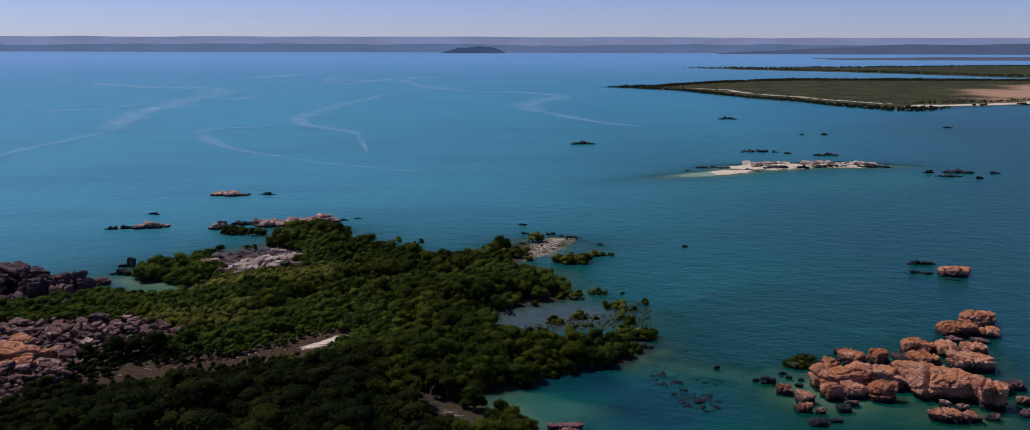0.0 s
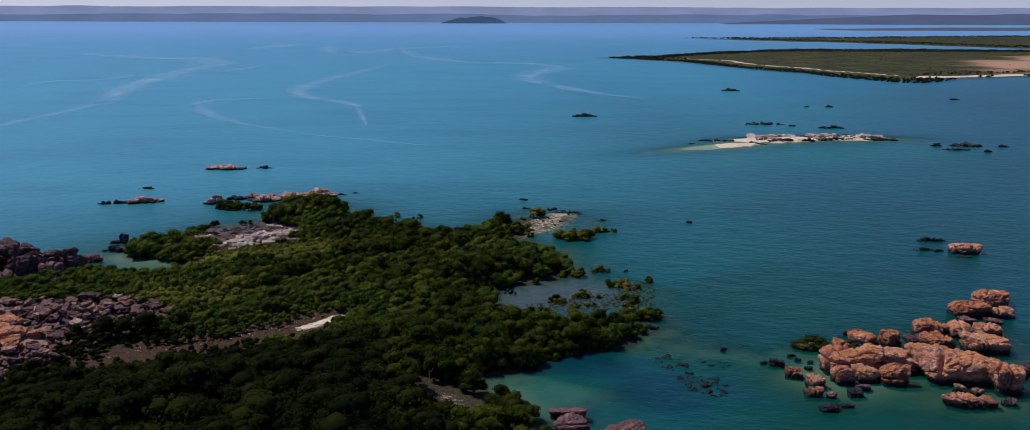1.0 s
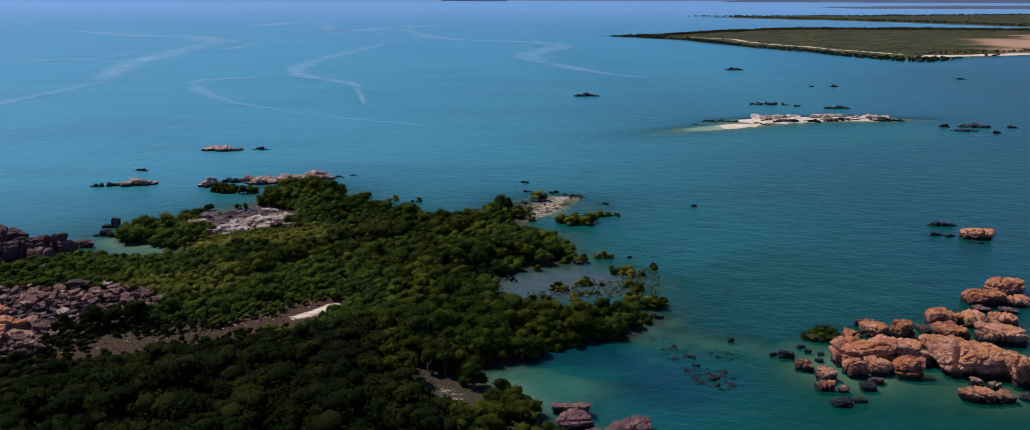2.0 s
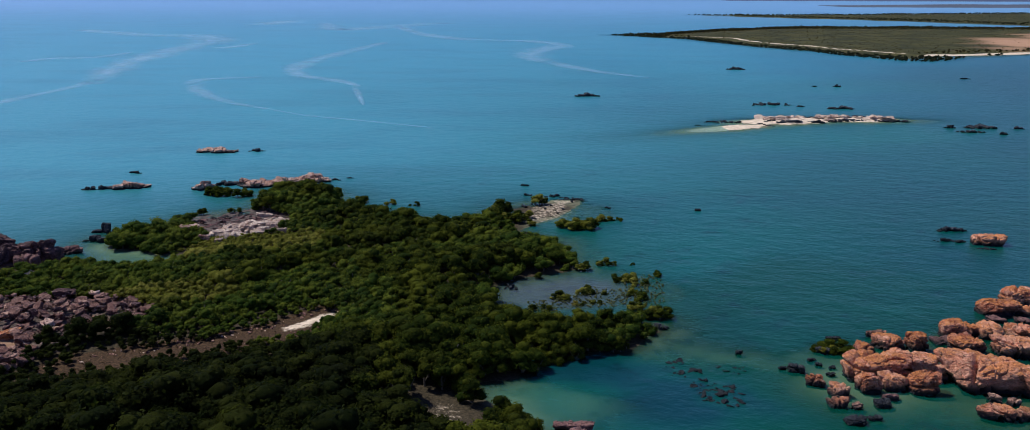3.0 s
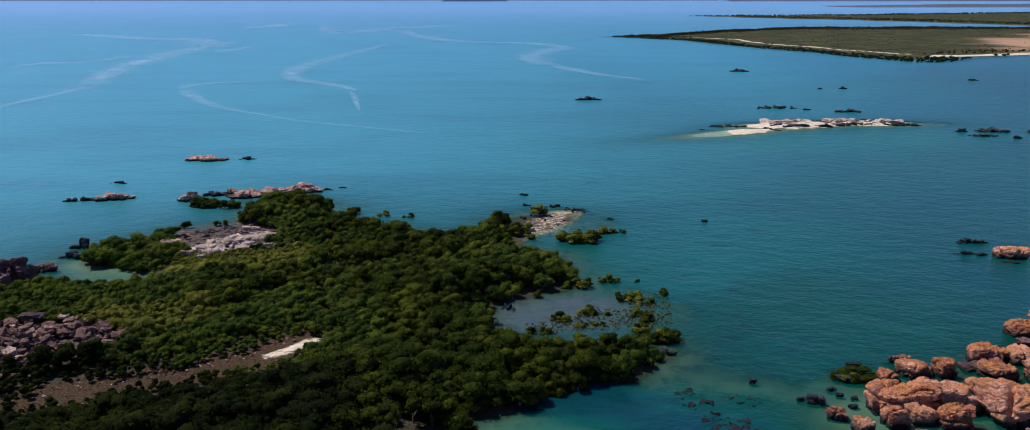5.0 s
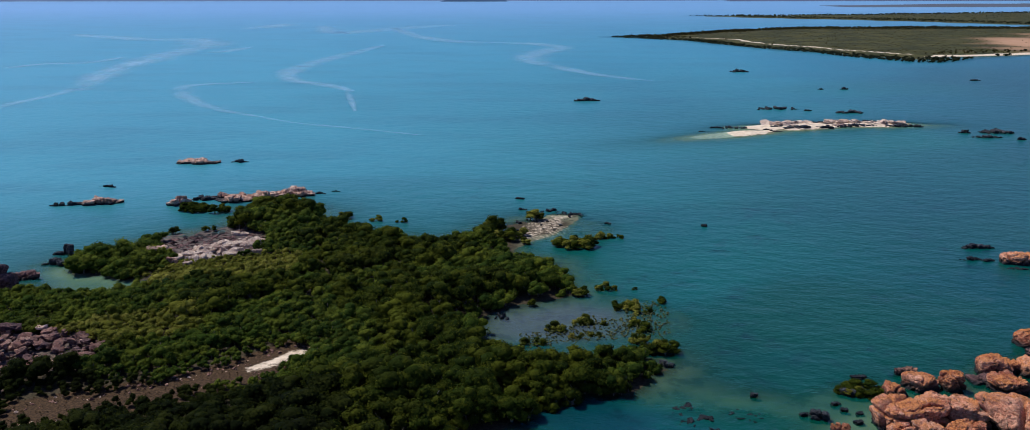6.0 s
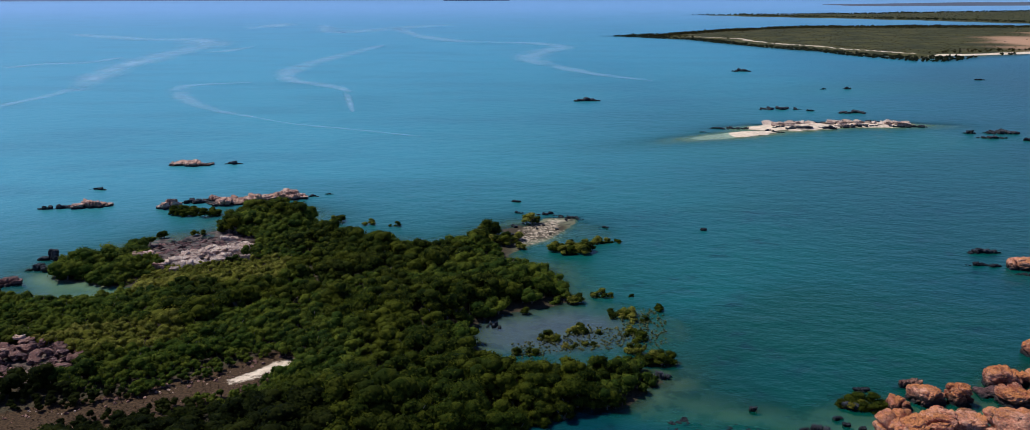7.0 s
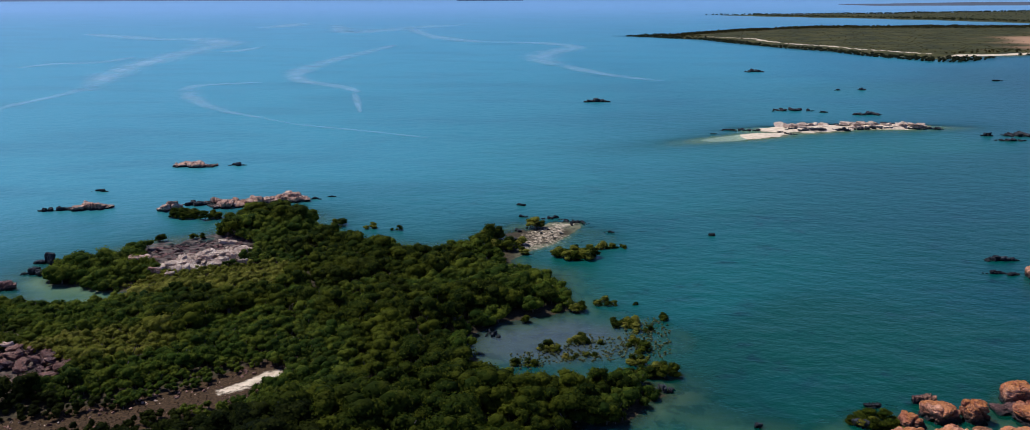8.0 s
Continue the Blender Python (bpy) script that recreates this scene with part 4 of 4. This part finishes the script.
def rubble(count, spot, inside, mat, label, low, high, lift, seed, thin=1.0):
    """Loose small stones of one field, joined."""
    rr = random.Random(seed)
    forms = []
    for k in range(5):
        me = rock_mesh("lump", 1.6, 1.3, rr.uniform(0.6, 1.1) * thin, 500 + seed * 7 + k, mat, 3, 0.2, 0.7)
        p = np.empty(len(me.vertices) * 3, np.float32)
        me.vertices.foreach_get("co", p)
        bpy.data.meshes.remove(me)
        forms.append(p.reshape(-1, 3).astype(float))
    vs, fs, m, made = [], [], 0, 0
    while made < count:
        x, y = spot(rr)
        if not inside(x, y):
            continue
        s = low + (high - low) * rr.random() ** 2
        turn = np.array(pose(0, 0, 0, rr.uniform(-30, 30), rr.uniform(-30, 30), rr.uniform(0, 360)).to_3x3())
        p = (rr.choice(forms) * s) @ turn.T + (x, y, max(ground_at(x, y), -0.3) + lift * rr.random() - 0.1 * s)
        vs.append(p)
        fs.append(SHEETS[3][1] + m)
        m += len(p)
        made += 1
    ob = new("rubble", mesh_from("rubble", np.concatenate(vs), np.concatenate(fs), mat, False))
    return tagged(ob, label, "rubble", kind="stuff")


west = (lambda r: (r.uniform(-109, -55), r.uniform(90, 142)), lambda x, y: one(outline, x, y, TUMBLE) < 0.5 and one(blob, x, y, -74, 119.5, 4, 3.5) > 0)
rubble(760, *west, PINK_ROCK, "small pink sandstone rubble between tumbled blocks", 0.3, 1.3, 1.2, 21)
rubble(160, *west, RIDGE_ROCK, "pale pink chips between tumbled blocks", 0.25, 0.8, 1.0, 29)
rubble(700, *west, DARK_ROCK, "dark purple rubble between tumbled blocks", 0.3, 1.2, 0.7, 22)
flat = (lambda r: (r.uniform(-80, -46), r.uniform(170, 200)), lambda x, y: one(blob, x, y, -60.5, 186, 12, 10.5, -20) < 0)
rubble(380, *flat, DARK_ROCK, "dark broken slabs on the tidal rock flat", 0.3, 1.0, 0.0, 23, 0.4)
rubble(150, lambda r: (r.uniform(-66, -47), r.uniform(170, 192)), lambda x, y: one(blob, x, y, -55.5, 181, 9, 4.5, 35) < 0, PALE_ROCK, "pale grey-pink stones on the tidal rock flat", 0.4, 1.5, 0.25, 24)

reef = (lambda r: (r.uniform(16, 34), r.uniform(104, 124)), lambda x, y: min(one(blob, x, y, 23, 117, 2.6, 2.8, 0), one(blob, x, y, 26, 110.5, 3, 4, 30), one(blob, x, y, 29.5, 117.5, 2.4, 1.8, 0)) < 0)
rubble(200, *reef, WET_ROCK, "dark stones awash on a shoal", 0.22, 0.85, 0.10, 25, 0.60)

spit_flat = (lambda r: (r.uniform(-4, 24), r.uniform(190, 219)), lambda x, y: min(one(blob, x, y, 10, 212, 10, 5, 5), one(blob, x, y, 8, 200, 9, 9, 0)) < 0)
rubble(34, *spit_flat, WET_ROCK, "dark stones strewn over the sandy shallows", 0.2, 0.9, 0.1, 26)

lane = (lambda r: (r.uniform(-66, -28), r.uniform(110, 136)), lambda x, y: 1.2 < one(lambda a, b: track(a, b)[0], x, y) < 4.0)
rubble(150, *lane, PINK_ROCK, "reddish stones strewn along the cleared lane", 0.10, 0.38, 0.0, 27)
rubble(60, *lane, PALE_ROCK, "pale stones strewn along the cleared lane", 0.10, 0.32, 0.0, 28)

# ---- trees ----
ICO_V, ICO_F = None, None
_b = bmesh.new()
bmesh.ops.create_icosphere(_b, subdivisions=1, radius=1)
ICO_V = np.array([v.co[:] for v in _b.verts])
ICO_F = np.array([[v.index for v in f.verts] for f in _b.faces])
_b.free()


def crown(seed, wide, tall, lumps, leaves, leaf, low=0.52):
    """Leaf clumps over a lumpy dome; its underside starts at about a third of its height. Returns points and triangles."""
    r = np.random.RandomState(seed)
    a, h = r.uniform(0, 6.283, lumps), r.uniform(0.0, 1.0, lumps)
    rad = wide * 0.62 * np.sqrt(r.uniform(0.05, 1, lumps)) * (1 - 0.45 * h)
    c = np.stack([np.cos(a) * rad, np.sin(a) * rad, tall * (low + (0.82 - low) * h)], 1)
    size = wide * r.uniform(0.30, 0.52, lumps)
    flat = np.array([1, 1, 0.78])
    cores = np.concatenate([ICO_V * (s * r.uniform(0.68, 0.98, (len(ICO_V), 1))) * flat + q for s, q in zip(size, c)])
    core_f = np.concatenate([ICO_F + len(ICO_V) * k for k in range(lumps)])
    who = r.randint(0, lumps, leaves)
    way = r.normal(size=(leaves, 3))
    way[:, 2] = np.abs(way[:, 2]) - 0.25
    way /= np.linalg.norm(way, axis=1)[:, None]
    at = c[who] + way * (size[who] * r.uniform(0.76, 1.16, leaves))[:, None] * flat
    nrm = way * 0.95 + (0, 0, 0.35) + r.normal(size=(leaves, 3)) * 0.30
    nrm /= np.linalg.norm(nrm, axis=1)[:, None]
    u = np.cross(nrm, r.normal(size=(leaves, 3)))
    u /= np.linalg.norm(u, axis=1)[:, None]
    v = np.cross(nrm, u)
    w, l = leaf * r.uniform(0.6, 1.2, leaves)[:, None], leaf * r.uniform(0.8, 1.5, leaves)[:, None]
    quad = np.stack([at - u * w - v * l * 0.5, at + u * w - v * l * 0.5, at + v * l + nrm * leaf * 0.2], 1).reshape(-1, 3)
    tri = np.arange(leaves)[:, None] * 3 + len(cores) + [0, 1, 2]
    return np.concatenate([cores, quad]), np.concatenate([core_f, tri])


def limb(p, q, r0, r1, sides=5):
    p, q = np.array(p, float), np.array(q, float)
    d = (q - p) / np.linalg.norm(q - p)
    u = np.cross(d, (0.3, 0.9, 0.1))
    u /= np.linalg.norm(u)
    v = np.cross(d, u)
    a = np.arange(sides) * 6.2832 / sides
    ring = np.cos(a)[:, None] * u + np.sin(a)[:, None] * v
    i = np.arange(sides)
    j = (i + 1) % sides
    f = np.concatenate([np.stack([i, j, j + sides], 1), np.stack([i, j + sides, i + sides], 1)])
    return np.concatenate([p + ring * r0, q + ring * r1]), f


def stem(seed, wide, tall, sides=5, limbs=4):
    r = np.random.RandomState(seed + 50)
    bits = [limb((0, 0, -0.8), (r.uniform(-0.1, 0.1), r.uniform(-0.1, 0.1), tall * 0.40), 0.13, 0.08, sides)]
    for k in range(limbs):
        a = k * 6.2832 / limbs + r.uniform(-0.4, 0.4)
        bits.append(limb((0, 0, tall * r.uniform(0.12, 0.36)), (math.cos(a) * wide * 0.6, math.sin(a) * wide * 0.6, tall * r.uniform(0.5, 0.7)), 0.06, 0.025, sides))
    n, vs, fs = 0, [], []
    for v, f in bits:
        vs.append(v)
        fs.append(f + n)
        n += len(v)
    return np.concatenate(vs), np.concatenate(fs)


KINDS = [(1.15, 2.6), (1.3, 3.0), (1.0, 2.3), (1.45, 3.2), (1.2, 2.2), (0.95, 2.8)]
CROWNS = [crown(k, w * 1.18, h * 0.80, 6, 175, 0.095, 0.40) for k, (w, h) in enumerate(KINDS)]
TALL = [crown(k + 40, w * 1.1, h * 0.84, 9, 290, 0.094, 0.40) for k, (w, h) in enumerate(KINDS)]
FINE = [crown(k + 20, w * 1.1, h, 11, 620, 0.085, 0.30) for k, (w, h) in enumerate(KINDS)]
TUFTS = [crown(k + 80, 1.2, 2.2, 3, 26, 0.16) for k in range(4)]
STEMS = [stem(k, w, h) for k, (w, h) in enumerate(KINDS)]


def joined(name, spots, forms, mat, label, category, trunks=False):
    """One mesh of many small crowns: spots are rows of x, y, z, scale, turn."""
    r = np.random.RandomState(len(spots))
    vs, fs, tint, slot, n = [], [], [], [], 0
    pick = r.randint(0, len(forms), len(spots))
    for (x, y, z, s, a), k in zip(spots, pick):
        for form, which in ((forms[k], 0), (TWIGS[k % len(TWIGS)], 1)) if trunks else ((forms[k], 0),):
            v, f = form
            c, q = math.cos(a) * s, math.sin(a) * s
            vs.append(np.stack([v[:, 0] * c - v[:, 1] * q + x, v[:, 0] * q + v[:, 1] * c + y, v[:, 2] * s + z], 1))
            fs.append(f + n)
            tint.append(np.full(len(v), r.rand()))
            slot.append(np.full(len(f), which))
            n += len(v)
    me = mesh_from(name, np.concatenate(vs), np.concatenate(fs), [mat, BARK], True, dict(tint=np.concatenate(tint)), np.concatenate(slot))
    return tagged(new(name, me), label, category, kind="stuff")


TWIGS = [stem(k + 9, 1.0, 2.4, 3, 2) for k in range(4)]


def jittered(x0, x1, y0, y1, gap, seed):
    r = np.random.RandomState(seed)
    x, y = np.meshgrid(np.arange(x0, x1, gap), np.arange(y0, y1, gap * 0.87))
    x = x + (np.arange(x.shape[0]) % 2)[:, None] * gap / 2
    x, y = (x + r.uniform(-0.46, 0.46, x.shape) * gap).ravel(), (y + r.uniform(-0.46, 0.46, y.shape) * gap).ravel()
    return x, y, r


def clear_of(x, y):
    """The cleared lane: wide in the west, narrow at its sandy end."""
    d, t = track(x, y)
    return (d + 0.8 * plan_noise(x, y, 4, 2, 1)) / (3.5 - 1.6 * t ** 1.3), 0 * d


# where the thicket grows, and where it leaves gaps
tx, ty, tr = jittered(-125, 30, 86, 225, 1.22, 3)
isle, islet, _ = land_parts(tx, ty)
td, along = track(tx, ty)
gap = np.minimum.reduce([np.where((plan_noise(tx, ty, 7, 2, 44) > 0.42) & (tx < -73), 3, outline(tx, ty, TUMBLE)), blob(tx, ty, -60.5, 186, 11.5, 10, -20), blob(tx, ty, 6, 200, 10, 11, -10), outline(tx, ty, SANDY) - 1.0,
                         blob(tx, ty, -9.0, 102.5, 4.6, 6.5, 30), np.hypot(*clear_of(tx, ty)) - 1.06, blob(tx, ty, -101, 156.5, 17, 10, 10),
                         blob(tx, ty, 8, 96, 5, 6, 0), blob(tx, ty, -67, 196, 8.5, 8, 0)])
keep = (np.minimum(isle, islet) < -0.3) & (gap + plan_noise(tx, ty, 5, 2, 6) * 2.0 > 0) & (tx > -0.74 * ty - 5)
grown = step(-42, -14, tx) * step(172, 150, ty) + 0.9 * step(0.05, 0.25, plan_noise(tx, ty, 16, 3, 31))
grown = grown + step(118, 108, ty + 0.25 * tx)
grown = np.clip(grown, 0, 1) * step(6, 17, td) * step(-66, -56, tx)
keep &= tr.rand(len(tx)) > 0.60 * grown
tx, ty, td, grown = tx[keep], ty[keep], td[keep], grown[keep]
tz = np.clip(height(tx, ty), -0.2, 9) - 0.6 * (np.minimum(isle, islet)[keep] > -3.0)
yellow = np.minimum.reduce([blob(tx, ty, -58.5, 138.5, 12, 6.5, 20), blob(tx, ty, -55, 168.5, 13, 9, 10), blob(tx, ty, -46, 170, 8, 9, 0)]) + plan_noise(tx, ty, 6, 3, 2) * 3.5
low = step(10, 5, td) * step(-26, -34, tx)
scale = (0.66 + 0.48 * tr.rand(len(tx)) + 0.42 * tr.rand(len(tx)) ** 5) * (1 + 0.40 * plan_noise(tx, ty, 9, 3, 7)) * (1 - 0.50 * low)
scale *= 1 + 0.38 * 1.7 * step(4, -5, blob(tx, ty, -74, 174, 12, 9, 0)) + 0.25 * step(4, -4, blob(tx, ty, -52, 208, 12, 13, 0))
scale *= 1 - 0.50 * step(2, -2, blob(tx, ty, -57, 172.5, 13, 5.5, 18))
scale *= 1 + 0.55 * grown
scale *= 1 - 0.22 * step(-4, 4, tx) * step(160, 150, ty)
# taller growth towards the viewer's shore
scale *= 1 + 0.12 * step(150, 105, ty)
front = (isle[keep] > -2.6) & (tx > -30) & (ty < 190)
spots = np.stack([tx, ty, tz - 0.1, scale, tr.uniform(0, 6.28, len(tx))], 1)
singles = spots[front][:36]
isy = (yellow < 0) & ~front
rest = ~front & ~isy
extra = spots[front][36:]
# near-left crowns that get the leaf colour with painted shade
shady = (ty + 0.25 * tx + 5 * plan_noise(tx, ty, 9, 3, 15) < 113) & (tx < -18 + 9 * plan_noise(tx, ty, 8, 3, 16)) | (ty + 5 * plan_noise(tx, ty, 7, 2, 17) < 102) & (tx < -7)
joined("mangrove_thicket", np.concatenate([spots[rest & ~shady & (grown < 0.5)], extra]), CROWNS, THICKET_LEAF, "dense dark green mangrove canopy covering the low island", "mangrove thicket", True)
joined("mangrove_trees", spots[rest & ~shady & (grown >= 0.5)], TALL, MANGROVE_LEAF, "tall lumpy green mangrove crowns of the east shore", "mangrove thicket", True)
joined("dark_thicket", spots[rest & shady], TALL, SHADED_LEAF, "closed tree canopy beside the cleared lane, shade painted into its green", "tree canopy")
yel = spots[isy].copy()
yel[:, 3] *= 0.85
qx, qy, qr = jittered(-71, -44, 165, 179, 0.8, 29)
keep = (blob(qx, qy, -57, 172.0, 13, 5.5, 18) < 0) & (blob(qx, qy, -60.5, 186, 11.5, 10, -20) > 0.5) & (outline(qx, qy, ISLAND) < -1)
yel = np.concatenate([yel, np.stack([qx, qy, height(qx, qy) - 0.15, qr.uniform(0.30, 0.55, len(qx)), qr.uniform(0, 6.28, len(qx))], 1)[keep]])
joined("coastal_scrub", yel, CROWNS, SCRUB_LEAF, "low yellow-green coastal scrub among the rocks", "scrub", True)

TREES = []
for k in range(len(KINDS)):
    cm = mesh_from("crown", *FINE[k], MANGROVE_LEAF, True)
    sm = mesh_from("trunk", *STEMS[k], BARK)
    TREES.append((cm, sm, mesh_from("crown", *FINE[k], SCRUB_LEAF, True)))


def mangrove_tree(x, y, z, s, turn, label="dark green mangrove tree rooted at the water's edge", group="mangroves of the shore", k=None, squash=1.0, pale=False):
    k = random.randrange(len(TREES)) if k is None else k
    top = new("mangrove_tree")
    new("crown", TREES[k][2 if pale else 0]).parent = top
    new("trunk", TREES[k][1]).parent = top
    top.matrix_world = pose(x, y, z, 0, 0, math.degrees(turn)) @ Matrix.Diagonal((s, s, s * squash, 1))
    return tagged(top, label, "mangrove", group)


for x, y, z, s, a in singles:
    mangrove_tree(x, y, z, s * 1.05, a)


def shrub_patch(cx, cy, rx, ry, count, s, turn=0, seed=0, squash=0.75, pale=0.34):
    rr = random.Random(seed + int(cx * 10) + int(cy))
    c, q = math.cos(radians(turn)), math.sin(radians(turn))
    for _ in range(count):
        a, d = rr.uniform(0, 6.283), math.sqrt(rr.random())
        u, v = math.cos(a) * d * rx, math.sin(a) * d * ry
        x, y = cx + u * c - v * q, cy + u * q + v * c
        mangrove_tree(x, y, max(ground_at(x, y), -0.35), s * rr.uniform(0.7, 1.2), rr.uniform(0, 6.28),
                      "low mangrove bush standing in shallow water", "mangrove bushes in the shallows", rr.randrange(6), squash, rr.random() < pale)


for row in [(-38, 209, 1.0, 0.8, 3, 1.0), (-31, 206.5, 1.5, 0.6, 3, 0.7), (-24.5, 205, 1.2, 0.5, 2, 0.75), (5.6, 207.2, 1.6, 1.2, 6, 1.05),
            (0.0, 191.5, 3.0, 1.6, 16, 1.0), (-3.4, 198.0, 1.9, 1.2, 8, 1.3), (3.0, 188.8, 1.4, 0.6, 6, 0.55), (21.4, 193.0, 2.6, 0.7, 11, 0.55),
            (17, 162, 1.9, 0.9, 7, 0.7), (13.2, 158.6, 1.9, 1.0, 7, 0.75), (22.2, 161.6, 0.8, 0.4, 2, 0.45), (4.2, 154.2, 0.9, 0.5, 4, 0.5),
            (19.4, 152.6, 2.4, 1.4, 15, 0.75), (21.6, 150.6, 1.6, 1.0, 6, 0.65), (25.6, 155.4, 1.0, 1.0, 5, 0.6), (20.2, 145, 1.3, 3.0, 14, 0.65), (19.8, 139.5, 1.6, 2.0, 9, 0.6),
            (7.4, 144.2, 1.8, 1.0, 8, 0.65), (11.8, 146.6, 2.2, 1.0, 10, 0.75), (5, 139.4, 2.6, 1.4, 10, 0.55), (11.6, 141.6, 2.6, 1.0, 8, 0.45), (14.2, 146.2, 1.6, 1.0, 5, 0.5)]:
    shrub_patch(*row)
for row in [(21.6, 135.8, 2.6, 0.9, 18, 0.85), (17.0, 134.2, 2.4, 0.8, 8, 0.8), (-75.6, 216.5, 3.6, 2.6, 14, 1.15), (-70.5, 214.0, 4.4, 2.2, 12, 0.95), (-72.5, 196.7, 1.0, 0.6, 4, 0.85), (-65.9, 198.4, 2.2, 0.6, 6, 0.6), (-60.3, 200.5, 1.0, 0.6, 4, 0.8), (14, 123.5, 2.4, 1.0, 5, 0.6)]:
    shrub_patch(*row, pale=0.08)

shrub_patch(13.3, 187.4, 4.4, 2.4, 38, 0.95, pale=0.55)
shrub_patch(17.6, 192.4, 1.6, 1.2, 8, 0.8, pale=0.5)
shrub_patch(2.2, 194.6, 1.2, 0.8, 5, 0.8, pale=0.5)
shrub_patch(46.4, 123.6, 3.2, 1.6, 30, 0.80, squash=0.62, pale=0.2)
shrub_patch(48.2, 120.6, 1.0, 0.8, 5, 0.55, squash=0.6, pale=0.5)

# dry brush over the cleared lane
BRUSH_LEAF = make_leaf_material("dry_brown_brush", (0.060, 0.038, 0.022), (0.10, 0.064, 0.036), (0.20, 0.145, 0.08))
bx, by, br = jittered(-66, -26, 108, 138, 0.7, 23)
bd, ba = track(bx, by)
keep = (bd < 4.6) & (br.rand(len(bx)) < 0.62) & ~((ba > 0.76) & (bd < 2.2))
joined("dry_brush", np.stack([bx, by, height(bx, by) - 0.12, br.uniform(0.07, 0.20, len(bx)), bx * 5], 1)[keep], TUFTS, BRUSH_LEAF, "low dry reddish-brown brush over the cleared lane", "dry brush")

# tiny seedlings over the drowned mud of the lagoon
px, py, pr = jittered(2, 30, 136, 158, 0.62, 17)
near = np.minimum.reduce([blob(px, py, 11, 143, 9, 3.6, 12), blob(px, py, 16, 147, 4, 2.6, 0), blob(px, py, 22, 148, 4, 7, -10), blob(px, py, 2, 140, 4, 3, 0)]) + plan_noise(px, py, 3, 3, 2) * 3
keep = (near < 0) & (pr.rand(len(px)) < 0.75)
joined("mangrove_saplings", np.stack([px, py, np.full(len(px), -0.35), pr.uniform(0.14, 0.40, len(px)), px * 3], 1)[keep], TUFTS, SAPLING_LEAF, "sparse pale green mangrove saplings in drowned mud", "mangrove saplings")

# ---- scrub and mangrove fringe of the far headlands ----
FARK = [crown(60 + k, 2.8, 2.0, 1, 9, 0.8) for k in range(4)]
fx, fy, fr = jittered(85, 960, 625, 1240, 4.8, 11)
hd, _ = far_parts(fx, fy)
bareness = blob(fx, fy, 606, 884, 200, 84, 42) + plan_noise(fx, fy, 60, 3, 9) * 60
keep = (hd < -2) & (fx < 0.70 * fy + 60) & ((bareness > 0) | (fr.rand(len(fx)) < 0.03)) & ~((hd > -37) & (fy < 950) & (fx < 330) & (fr.rand(len(fx)) < 0.985)) & ~((hd > -20) & (fx >= 330) & (fy < 930))
sc = np.where((hd > -14) | (fy > 1120), 1.15, 0.74) * fr.uniform(0.55, 1.15, len(fx))
joined("headland_scrub", np.stack([fx, fy, np.full(len(fx), 0.6), sc, fx], 1)[keep], FARK, FAR_LEAF, "olive scrub covering the flat headland", "scrub")
ex, ey, er = jittered(85, 730, 610, 1250, 4.2, 12)
bulge = step(80, 30, np.hypot(ex - 292, ey - 672))
hd, _ = far_parts(ex, ey)
keep = (np.abs(hd - 2 - 6 * bulge) < 10 + 8 * bulge) & (plan_noise(ex, ey, 50, 2, 5) + (ex < 320) * 0.6 > 0.05)
joined("shore_mangroves", np.stack([ex, ey, np.full(len(ex), -0.4), er.uniform(0.4, 1.1, len(ex)), ex], 1)[keep], FARK, FRINGE_LEAF, "dark mangrove fringe along the headland's shore", "mangrove thicket")
sx, sy, sr = jittered(350, 1850, 1180, 2560, 11.0, 13)
_, sp = far_parts(sx, sy)
keep = (sp < 0) & (sx < 0.72 * sy + 80) & ((sp > -70) | (sr.rand(len(sx)) < 0.95))
joined("spit_scrub", np.stack([sx, sy, np.full(len(sx), 0.5), np.where(sp > -60, 1.25, 0.8) * sr.uniform(0.7, 1.3, len(sx)), sx], 1)[keep], FARK, SPIT_LEAF, "dark scrub on the far spit", "scrub")
